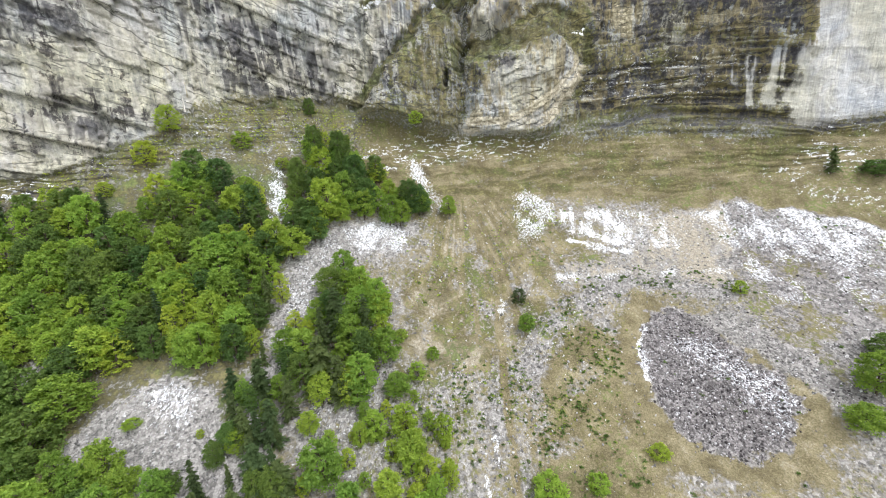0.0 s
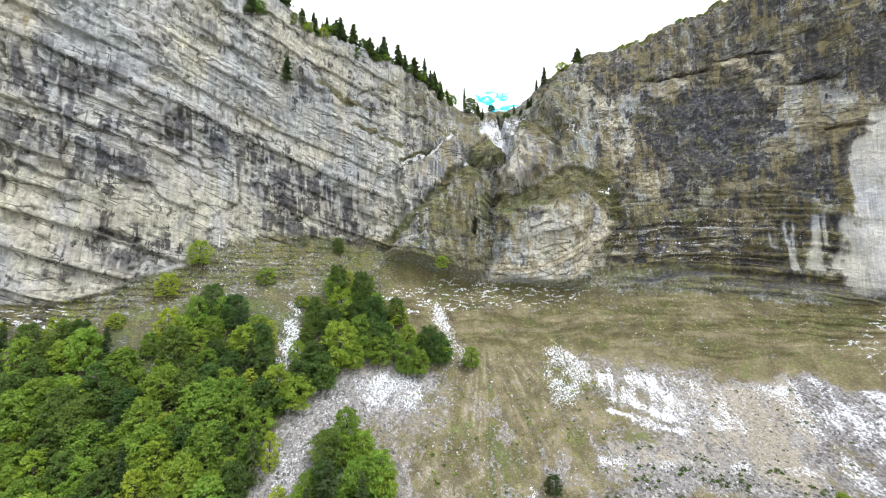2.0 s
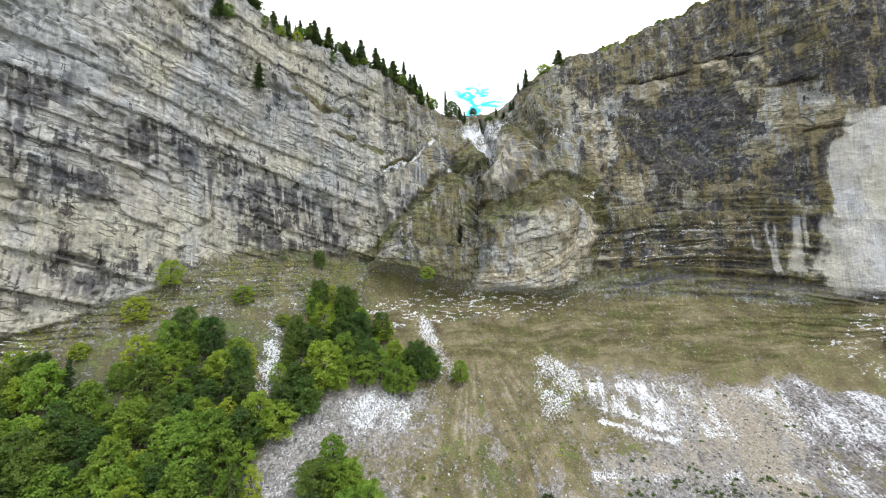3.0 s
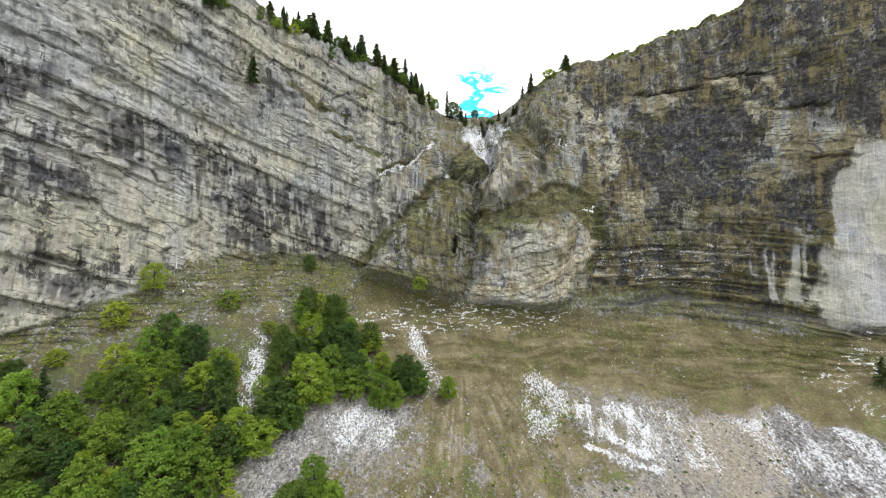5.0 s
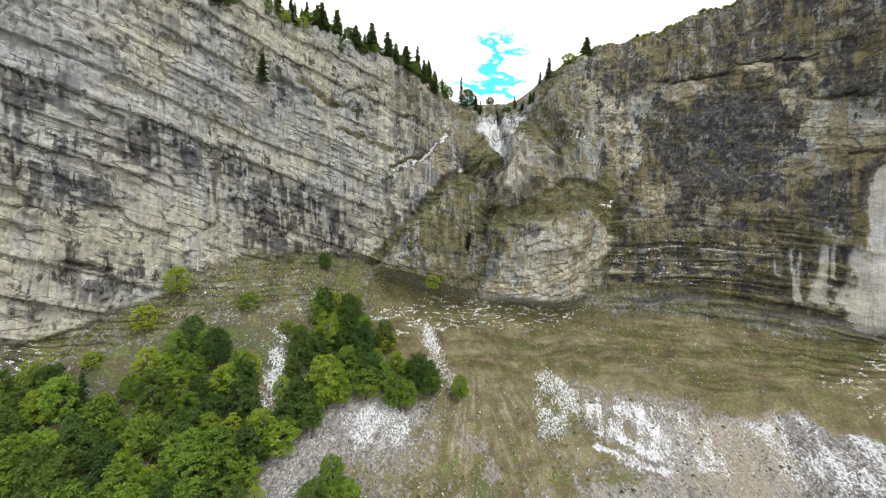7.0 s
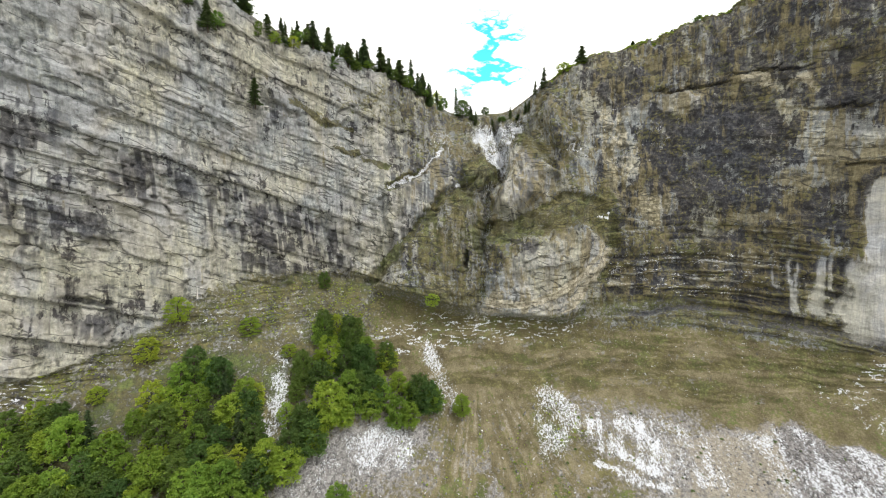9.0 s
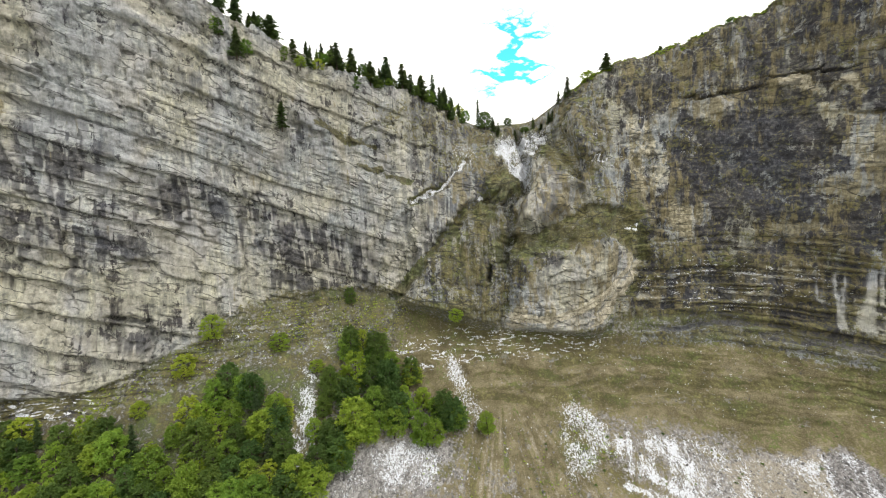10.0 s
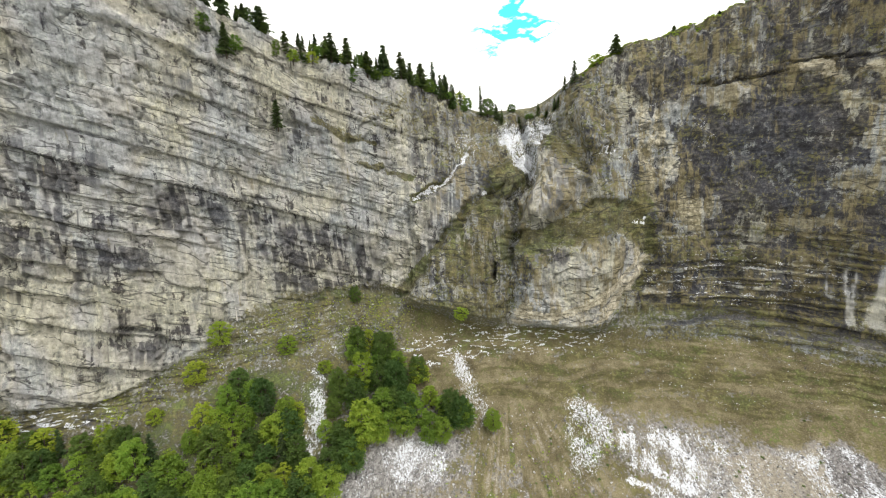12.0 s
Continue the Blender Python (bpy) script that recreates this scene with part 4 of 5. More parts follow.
rock_relief += RIGHT * (1 - white_wall) * (0.6 * (fbm(RUN / 5, GZ / 2.6, 119, 4) - 0.5) + 1.6 * (fbm(RUN / 3, GZ / 3.4, 118, 4) - 0.5) + 3.2 * (fbm(RUN / 6, GZ / 9, 123, 4) - 0.5))
rock_relief += 3.0 * np.maximum(MIDDLE, 1.1 * LEFT * smooth(-92, -62, GX)) * (1 - smooth_rock) * (fbm(RUN / 2.4, GZ / 17, 125, 4) - 0.5)


def facet(points, bevel):
    """A jutting face with these corners, bevelled inwards from its edges."""
    return smooth(0, bevel, depth_in(FINE, points))


# fins, slabs, a rounded drum and clefts
rock_relief += 6.0 * facet(SPIRE, 4.0) + 4.0 * facet(SPIRE, 13.0)
rock_relief += 2.5 * facet(SLAB, 3.0)
rock_relief += 6.5 * facet(TOWER, 3.0) + 2.0 * facet(TOWER, 9.0)
rock_relief += 2.0 * facet(DRUM, 4.0) + 4.5 * facet(DRUM, 13.0)
knob = np.clip(1 - np.hypot((FINE[0] - KNOB[0]) / KNOB[2], (FINE[1] - KNOB[1]) / KNOB[3]) ** 2, 0, 1)
rock_relief += 6.0 * np.sqrt(knob)
rock_relief += 4.5 * facet([(38, 170), (52, 150), (44, 130), (36, 140), (30, 158)], 5.0)
rock_relief -= (4.5 + 1.5 * smooth(125, 150, GZ)) * gully + 1.4 * along(FINE, shelf_line, 1.3)
rock_relief -= 1.6 * along(FINE, arc_line, 1.8) + 2.5 * along(FINE, [(-33, 120), (-31, 104), (-36, 90)], 1.5)
# curved beds low on the drum, slanting seams above them
rock_relief += 0.5 * low_beds * (1 - (BEND / 2.4) % 1 - 0.5)
seam = GZ - 0.42 * GX + 5 * fbm(GX / 14, GZ / 9, 144)
rock_relief += 1.1 * (drum_face - low_beds) * (1 - (seam / 5.4) % 1 - 0.5) * smooth(0.42, 0.6, fbm(GX / 7, GZ / 7, 145)) + 2.4 * drum_face * (fbm(GX / 6, GZ / 5, 146, 4) - 0.5)
# overhung slots and hollows in the walls
for cx, cz, rx, rz, v in ((-115, 88, 5, 1.1, 3.2), (-110.5, 80, 0.9, 7, 2.6), (0, 94, 1.1, 3.6, 4.5), (1, 125, 3.0, 2.0, 3.0), (-113, 105, 2.5, 1.4, 2.2), (-66, 153, 5, 1.4, 2.2), (-24, 148, 4, 1.0, 1.6),
                          (-131, 106, 7, 0.9, 1.8), (-96, 118, 1.2, 7, 1.6), (-50, 90, 1.4, 6, 1.8), (112, 163.8, 9, 0.6, 2.2), (92, 161.5, 11, 0.6, 2.0), (-84, 118, 1.2, 8, 2.4), (-118, 112, 3.5, 1.0, 1.8),
                          (128, 147, 6, 0.7, 1.8), (134, 127, 6, 0.6, 1.4), (68, 112, 1.2, 2.2, 2.0)):
    rock_relief -= v * blob((FINE[0], FINE[1] + DIP * (GX - cx)), cx, cz, rx, rz, 0.3)
earth_relief = 1.6 * (fbm(GX / 16, GY / 16, 103, 4) - 0.5) + 0.7 * (fbm(GX / 3, GY / 3, 105, 4) - 0.5)
treads = ((GZ + 7 * fbm(GX / 22, GZ / 14, 107)) / 2.0) % 1
earth_relief += APRON * (0.55 * (0.5 - treads) * smooth(0.3, 0.6, fbm(GX / 20, GZ / 9, 108)) + 2.2 * (fbm(GX / 8, GZ / 5, 109) - 0.5))
earth_relief -= 0.7 * ruts
earth_relief += 1.3 * lobe * SLOPE
earth_relief += rubble * (1.1 * fbm(GX / 1.6, GY / 1.6, 111, 3) - 0.8) + coarse * 0.5 * fbm(GX / 1.3, GY / 1.3, 113, 3)
earth_relief += 1.1 * blob(MAP, -6, 107, 14, 3.0) * SLOPE
# layered ledges where the right-hand wall meets the apron
ledges = smooth(7.5, 7.75, GS) * (1 - smooth(8.45, 8.9, GS)) * smooth(52, 66, GX)
sag = GZ + 0.0035 * np.clip(GX - 84, 0, 60) ** 2 - 0.06 * (GX - 90) + 3 * sway(14, 26)
course = 0.6 * vnoise(sag / 1.6, GX / 26, 161) + 0.4 * vnoise(sag / 0.7, GX / 12, 162)
rock_relief += 1.9 * ledges * (1 - fresh) * (smooth(0.38, 0.6, course) - 0.5)
earth_relief += 1.5 * ledges * (smooth(0.38, 0.6, course) - 0.5)
# the sunken courses are coloured darker and carry less turf
stain_shade = np.maximum(stain_shade, 0.6 * ledges * (1 - smooth(0.36, 0.5, course)) * (1 - 0.7 * fresh))
turf = turf * (1 - 0.45 * ledges * (1 - smooth(0.34, 0.5, course)))
ochre = np.maximum(ochre, 0.4 * ledges * smooth(0.5, 0.6, course) * CLIFF * (1 - fresh))
near = 1 - smooth(260, 420, np.abs(GX))
PUSH = (rock_relief * CLIFF + earth_relief * (1 - CLIFF) * (0.3 + 0.7 * smooth(2, 3, GS))) * near
PX, PY, PZ = GX + PUSH * normal[..., 0], GY + PUSH * normal[..., 1], GZ + PUSH * normal[..., 2]
PZ += near * smooth(10.8, 12, GS) * (1 - smooth(12.0, 12.6, GS)) * (2.2 * b2 + 1.0 * b3 + 3 * (fbm(GX / 6, GX / 90, 127) - 0.5))
dark = np.clip(dark + CLIFF * rugged * 0.26 * b2 + CLIFF * LEFT * 0.3 * (h01(bed2, np.floor(RUN / 7 + bed2 * 0.37), 9) - 0.5), 0, 1)
pale = np.clip(pale + CLIFF * 0.5 * b2 * LEFT + 0.5 * CLIFF * LEFT * (fbm(RUN / 13, H / 9, 337, 4) - 0.5), 0, 1)
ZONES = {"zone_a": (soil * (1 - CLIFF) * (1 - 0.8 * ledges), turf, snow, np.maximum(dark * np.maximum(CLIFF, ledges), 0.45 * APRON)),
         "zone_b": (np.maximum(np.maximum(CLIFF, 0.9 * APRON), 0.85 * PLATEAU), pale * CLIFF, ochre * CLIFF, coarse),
         "zone_c": (stain_shade * np.maximum(CLIFF, ledges), grit * GROUND, buff, fresh)}


def sheet_piece(name, s0, s1, x0, x1, label, category):
    r0, r1 = np.searchsorted(srow, (s0, s1))
    c0, c1 = np.searchsorted(xs, (x0, x1))
    rows, cols = slice(r0, r1 + 1), slice(c0, min(c1, len(xs) - 1) + 1)
    pts = np.stack([PX[rows, cols], PY[rows, cols], PZ[rows, cols]], -1)
    nr, nc = pts.shape[:2]
    idx = np.arange(nr * nc).reshape(nr, nc)
    quads = np.stack([idx[:-1, :-1], idx[:-1, 1:], idx[1:, 1:], idx[1:, :-1]], -1).reshape(-1, 4)
    me = bpy.data.meshes.new(name)
    me.vertices.add(nr * nc)
    me.vertices.foreach_set("co", pts.reshape(-1))
    me.loops.add(quads.size)
    me.loops.foreach_set("vertex_index", quads.reshape(-1))
    me.polygons.add(len(quads))
    me.polygons.foreach_set("loop_start", np.arange(len(quads)) * 4)
    me.polygons.foreach_set("use_smooth", np.ones(len(quads), bool))
    me.update(calc_edges=True)
    for key, fields in ZONES.items():
        layer = me.color_attributes.new(key, "FLOAT_COLOR", "POINT")
        layer.data.foreach_set("color", np.stack([np.clip(f[rows, cols], 0, 1) for f in fields], -1).reshape(-1).astype(np.float32))
    beds = me.attributes.new("bed_height", "FLOAT", "POINT")
    beds.data.foreach_set("value", H[rows, cols].reshape(-1).astype(np.float32))
    me.materials.append(M_MOUNTAIN)
    return tagged(new(name, me), label, category, kind="structure")


sheet_piece("ground", 0, BASE_ROW, -1e9, 1e9, "steep slope of grey scree, tan earth, brown turf and patchy snow", "ground")
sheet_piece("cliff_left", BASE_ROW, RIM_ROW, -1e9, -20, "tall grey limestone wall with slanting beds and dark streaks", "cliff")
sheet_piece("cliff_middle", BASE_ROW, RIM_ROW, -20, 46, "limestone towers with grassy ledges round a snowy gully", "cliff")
sheet_piece("cliff_right", BASE_ROW, RIM_ROW, 46, 1e9, "dark stained limestone wall with ochre scars and turf", "cliff")
sheet_piece("plateau", RIM_ROW, len(STEPS), -1e9, 1e9, "grassy plateau above the cliff rim", "ground")

# ---------------------------------------------------------------- plants
def mesh_from(name, verts, faces, material, smooth_shade=False):
    me = bpy.data.meshes.new(name)
    verts, faces = np.asarray(verts, float), np.asarray(faces, int)
    k = faces.shape[1]
    me.vertices.add(len(verts))
    me.vertices.foreach_set("co", verts.reshape(-1))
    me.loops.add(faces.size)
    me.loops.foreach_set("vertex_index", faces.reshape(-1))
    me.polygons.add(len(faces))
    me.polygons.foreach_set("loop_start", np.arange(len(faces)) * k)
    if smooth_shade:
        me.polygons.foreach_set("use_smooth", np.ones(len(faces), bool))
    me.update(calc_edges=True)
    me.materials.append(material)
    return me


def cards(rng, centres, ahead, length, width):
    """Small three-cornered leaf sprays, each turned its own way."""
    n = len(centres)
    side = np.cross(ahead, rng.normal(size=(n, 3)))
    side /= np.linalg.norm(side, axis=1, keepdims=True) + 1e-9
    up = np.cross(side, ahead)
    l, w = length[:, None], width[:, None]
    v = np.stack([centres - ahead * l * 0.4 + side * w * 0.5 + up * w * 0.1, centres + ahead * l * 0.6, centres - ahead * l * 0.4 - side * w * 0.5 + up * w * 0.1], 1)
    return v.reshape(-1, 3), np.arange(3 * n).reshape(n, 3)


def limb(path, radii, sides=6):
    """A tapered round limb along a path."""
    path = np.asarray(path, float)
    verts, faces = [], []
    ang = np.linspace(0, 2 * np.pi, sides, endpoint=False)
    for k, (p, r) in enumerate(zip(path, radii)):
        d = path[min(k + 1, len(path) - 1)] - path[max(k - 1, 0)]
        d = d / np.linalg.norm(d)
        a = np.cross(d, [0.3, 0.9, 0.1])
        a /= np.linalg.norm(a)
        b = np.cross(d, a)
        verts.append(p + r * (np.cos(ang)[:, None] * a + np.sin(ang)[:, None] * b))
        if k:
            for j in range(sides):
                q = (k - 1) * sides
                faces.append((q + j, q + (j + 1) % sides, q + sides + (j + 1) % sides, q + sides + j))
    return np.concatenate(verts), np.array(faces)


def joined(pieces):
    verts, faces, at = [], [], 0
    for v, f in pieces:
        verts.append(v)
        faces.append(f + at)
        at += len(v)
    return np.concatenate(verts), np.concatenate(faces)


def broad_tree_meshes(seed, lobes, leaves, foot):
    """Trunk with limbs, and a lobed crown of leaves, for a tree ten metres high and seven wide."""
    rng = np.random.default_rng(seed)
    lean = rng.normal(0, 0.25, 2)
    trunk = [limb([(0, 0, -1.0), (lean[0] * 0.3, lean[1] * 0.3, 2.5), (lean[0], lean[1], 5.5), (lean[0] * 1.5, lean[1] * 1.5, 8.2)], (0.24, 0.19, 0.12, 0.04))]
    centres, sizes = [], []
    for k in range(lobes):
        z = foot + (9.2 - foot) * (k + rng.uniform(0, 0.8)) / lobes
        f = (z - foot) / (10.0 - foot)
        reach = 3.2 * np.sin(np.pi * min(0.22 + 0.74 * f, 1.0)) ** 0.8
        a = k * 2.39996 + rng.uniform(-0.5, 0.5)
        r = reach * rng.uniform(0.3, 1.0) ** 0.6
        centres.append((np.cos(a) * r + lean[0], np.sin(a) * r + lean[1], z))
        sizes.append(rng.uniform(0.5, 1.2) * (1.1 - 0.35 * f))
    for k in range(0, lobes, max(1, lobes // 7)):
        c = np.array(centres[k])
        start = np.array([lean[0] * 0.8, lean[1] * 0.8, max(1.2, c[2] - 2.2)])
        trunk.append(limb([start, (start + c) / 2 + (0, 0, 0.25), c], (0.09, 0.06, 0.02), 5))
    centres, sizes = np.array(centres), np.array(sizes)
    pick = rng.integers(0, lobes, leaves)
    d = rng.normal(size=(leaves, 3))
    d /= np.linalg.norm(d, axis=1, keepdims=True)
    d[:, 2] = np.where(d[:, 2] < -0.35, -d[:, 2], d[:, 2])
    rad = sizes[pick][:, None] * rng.uniform(0.35, 1.2, (leaves, 1)) * (1, 1, 0.8)
    p = centres[pick] + d * rad
    ahead = d + rng.normal(0, 0.55, (leaves, 3)) + (0, 0, -0.25)
    ahead /= np.linalg.norm(ahead, axis=1, keepdims=True)
    v, f = cards(rng, p, ahead, rng.uniform(0.28, 0.5, leaves), rng.uniform(0.25, 0.44, leaves))
    tv, tf = joined(trunk)
    return (tv, tf), (v, f)


def conifer_meshes(seed, whorls=17, slim=1.0):
    """A spruce ten metres high and four and a half wide: drooping boughs in whorls, needles in sprays."""
    rng = np.random.default_rng(seed)
    trunk = [limb([(0, 0, -1.0), (0, 0, 4), (0.05, 0, 9.6)], (0.2, 0.13, 0.02))]
    pts, way, size = [], [], []
    for k in range(whorls):
        z = 1.0 + 8.7 * (k / (whorls - 1)) ** 0.92
        reach = slim * 2.3 * (1 - (z - 0.6) / 9.6) ** 0.7 * rng.uniform(0.7, 1.12) + 0.15
        for j in range(7 if k < whorls * 0.7 else 4):
            a = rng.uniform(0, 2 * np.pi)
            r = reach * rng.uniform(0.45, 1.2)
            out = np.array([np.cos(a), np.sin(a), 0])
            if k % 3 == 0 and j < 2:
                trunk.append(limb([(0, 0, z), out * r * 0.9 + (0, 0, z - 0.25 * r)], (0.035, 0.01), 4))
            n = int(5 + r * 4.5)
            for q in np.linspace(0.18, 1, n):
                for side in (-1, 1):
                    tang = np.array([-out[1], out[0], 0]) * side
                    w = 0.32 * r * (1 - q * 0.75) * rng.uniform(0.2, 1.0) + 0.05
                    pts.append(out * r * q + tang * w + (0, 0, z - 0.33 * r * q ** 1.5 + rng.normal(0, 0.05)))
                    way.append(out * 0.8 + tang * 0.6 + (0, 0, -0.35 + rng.normal(0, 0.2)))
                    size.append(rng.uniform(0.34, 0.62))
    pts, way, size = np.array(pts), np.array(way), np.array(size)
    way /= np.linalg.norm(way, axis=1, keepdims=True)
    v, f = cards(rng, pts, way, size, size * 0.75)
    tv, tf = joined(trunk)
    return (tv, tf), (v, f)


def plant(name, meshes, material, label, category):
    """One plant at the origin: an empty at its foot with trunk and crown."""
    root = tagged(new(name), label, category)
    (tv, tf), (v, f) = meshes
    for key, me in (("trunk", mesh_from("trunk", tv, tf, M_BARK, True)), ("crown", mesh_from("crown", v, f, material))):
        ob = new(key, me)
        ob.parent = root
    return root


BROAD = [broad_tree_meshes(11, 84, 4300, 1.3), broad_tree_meshes(12, 96, 4600, 1.0), broad_tree_meshes(13, 74, 4000, 1.5), broad_tree_meshes(14, 66, 3800, 1.3)]
SHRUB = [broad_tree_meshes(21, 58, 3200, 0.5), broad_tree_meshes(22, 48, 2900, 0.4)]
SPRUCE = [conifer_meshes(31), conifer_meshes(32, 19, 0.9), conifer_meshes(33, 15, 0.75)]
KINDS = {
    "d": ("broadleaf_tree", BROAD, M_LEAF, "green broadleaf tree with a full rounded crown on the slope", "tree"),
    "y": ("young_tree", SHRUB, M_YELLOW, "small yellow-green broadleaf tree with a leafy crown", "tree"),
    "k": ("dark_broadleaf_tree", BROAD, M_DEEP, "dark green broadleaf tree with a dense crown", "tree"),
    "j": ("juniper", SHRUB, M_NEEDLE, "dense dark blue-green juniper standing alone on bare earth", "shrub"),
    "c": ("spruce", SPRUCE, M_NEEDLE, "dark narrow spruce with drooping boughs", "tree"),
}
MODELS = {}
for key, (name, shapes, material, label, category) in KINDS.items():
    MODELS[key] = [plant(name, m, material, label, category) for m in shapes]
SPARE = {(key, k) for key in MODELS for k in range(len(MODELS[key]))}

FLAT_ROWS = (srow >= 2.5) & (srow <= BASE_ROW + 0.1)
RIM_ROWS = srow >= 11.3
WALL_ROWS = (srow >= 7.9) & (srow <= RIM_ROW)


def foot_at(x, y, rows):
    d = (PX[rows] - x) ** 2 + (PY[rows] - y) ** 2
    return float(PZ[rows][np.unravel_index(d.argmin(), d.shape)])


def ledge_at(x, z):
    d = (PX[WALL_ROWS] - x) ** 2 + (PZ[WALL_ROWS] - z) ** 2
    return float(PY[WALL_ROWS][np.unravel_index(d.argmin(), d.shape)])


tree_rng = np.random.default_rng(5)


def stand(key, x, y, z, height, width, group):
    """Stands a plant of that kind, its size in metres, on the given spot."""
    k = int(tree_rng.integers(len(MODELS[key])))
    broad = 3.9 if key == "c" else 7.2
    m = pose(x, y, z, 0, 0, float(tree_rng.uniform(0, 360)))
    ob = MODELS[key][k]
    if (key, k) in SPARE:
        SPARE.discard((key, k))
        ob.matrix_basis = m
    else:
        ob = copy_thing(ob, m)
    ob.scale = (width / broad, width / broad, height / 10.0)
    return tagged(ob, group=group)


# x, y, height, width, kind
ISLET = [(-0.5, 151.4, 8.5, 6.2, "d"), (-48.5, 150, 15, 10, "y"), (-52, 156, 15, 7, "k"), (-55, 145, 14, 7, "k"), (-44.5, 138, 17, 12, "d"), (-47, 130.5, 13, 9.7, "k"),
         (-52.5, 123.6, 11, 10, "d"), (-39, 142, 17, 8.6, "d"), (-31.5, 145.6, 14, 8.5, "k"), (-23, 143.7, 12, 7.6, "d"), (-16, 150.7, 13, 9, "k"), (-11, 150.4, 10, 8, "d"),
         (-28.5, 158.7, 8.5, 8, "y"), (-62.5, 149.4, 4.5, 6, "y"), (-66, 135, 9, 5.5, "y"), (-42.5, 156.5, 16, 7.6, "k"), (-36, 151.4, 15, 8, "k"), (-51, 133.4, 12, 9, "k")]
MIDDLE_TREES = [(-34.5, 119.7, 12, 8, "d"), (-30, 117.2, 10.5, 6.5, "d"), (-24, 110.4, 15, 8, "d"), (-34.5, 104.2, 16, 7.9, "c"), (-41, 105.6, 7, 6, "y"), (-36, 91.5, 16, 9, "c"),
                (-31, 89.5, 14, 6.2, "c"), (-27, 90, 8, 6.2, "d"), (-26.5, 103.2, 7, 4.2, "y"), (-52, 110.8, 10, 5, "y"), (-46.5, 104, 6.5, 5, "y"), (-17, 93, 6.5, 7, "d"),
                (-16.5, 106, 4, 4, "d"), (-8, 102.5, 4.4, 3.6, "d"), (-11.5, 97.6, 5.3, 5, "y"), (-21.5, 83.3, 8, 6, "y"), (-25, 81.4, 7.2, 3.8, "d"), (-14, 85, 9, 7, "y")]
LOW_TREES = [(-32, 75, 12, 9.6, "d"), (-52.5, 77.5, 6.4, 4.6, "y"), (-50, 88, 11, 5.8, "c"), (-50.5, 78.5, 11, 5.3, "c"), (-45, 80, 12, 6, "c"), (-38, 82.4, 6.6, 5, "d"),
             (-46.5, 73, 10, 6.3, "c"), (-40.5, 71.6, 9.6, 6.2, "c"), (-57, 87, 8.4, 5, "c"), (-53, 85.7, 8.2, 4.2, "d"), (-12.5, 80, 8.4, 7.6, "d"), (-17.5, 72.6, 8, 6.3, "d"),
             (-8.5, 76.6, 7, 5.8, "y"), (-5, 85.3, 7.2, 4.8, "y"), (-3.5, 76.2, 7.4, 4, "y"), (-90, 78.3, 12, 12, "d"), (-93, 71.4, 13, 11, "k"), (-79.5, 70.6, 5.2, 4.4, "y"),
             (-76.5, 78.6, 2.1, 4, "y")]
MORE_LOW = [(-61.5, 78.6, 2.3, 1.9, "y"), (-71, 70.9, 2.4, 2.5, "y"), (-63, 68.6, 6.3, 5.3, "k"), (-26, 70, 8, 6, "d"), (-22, 66, 7, 6, "d"), (-48, 66, 10, 6, "c"), (-56, 65, 8, 6, "c"),
            (-86, 63, 10, 8, "d"), (-76, 62, 9, 7, "k"), (-68, 62, 9, 7, "d"), (-30, 64, 9, 7, "d"), (-38, 64, 9, 6, "c"), (-10, 70, 7, 6, "y"), (-97, 66, 11, 9, "d"), (-108, 70, 12, 9, "d")]
RIGHT_BUSHES = [(45.5, 79.3, 3.5, 4.8, "y"), (85, 112.8, 4.2, 4.1, "y"), (18.5, 75.8, 6.5, 7.9, "y"), (30, 75.3, 4.6, 5.2, "y"), (95, 82, 11, 7.8, "d"), (88, 76.3, 6.6, 7.4, "d"),
                (140.5, 149.5, 10, 4.2, "c"), (153, 146, 6, 9.5, "k"), (21, 111.9, 5.8, 5.2, "d"), (20, 120.4, 5.4, 4.6, "j"), (100, 74, 9, 8, "d"), (104, 90, 7, 7, "k"), (-75.5, 147.7, 7, 7.5, "y"), (-100, 131.6, 8, 6.9, "y"),
                (-56, 170.6, 8.3, 4.7, "k"), (-88, 128, 6, 6, "y"), (-108, 122, 5, 5, "y")]
RIM_LEFT = [(-85, 148.5, 10.3, 5.5, "c"), (-89, 145.5, 9.7, 5.8, "c"), (-81.5, 151, 5.5, 2.6, "c"), (-80, 152, 6, 4, "c"), (-76, 155, 8.4, 6.2, "c"), (-70, 159.5, 7.6, 5.5, "c"),
            (-66, 162, 9.8, 3.6, "c"), (-62.5, 164, 4.4, 4.3, "y"), (-56.5, 168, 10.8, 6.2, "c"), (-51.5, 171, 9.6, 4.9, "c"), (-45.5, 175.5, 9.2, 6.4, "c"), (-40, 179.5, 11.7, 5.2, "c"),
            (-34, 183, 10.5, 6.2, "c"), (-31, 185, 9.2, 3.4, "c"), (-27, 188.5, 10.8, 6.4, "c"), (-22.5, 191.5, 13.9, 4.5, "c"), (-20, 194, 10.5, 4, "c"), (-18, 196, 10.7, 4.1, "c"),
            (-15.5, 198.5, 10.6, 3.6, "c")]
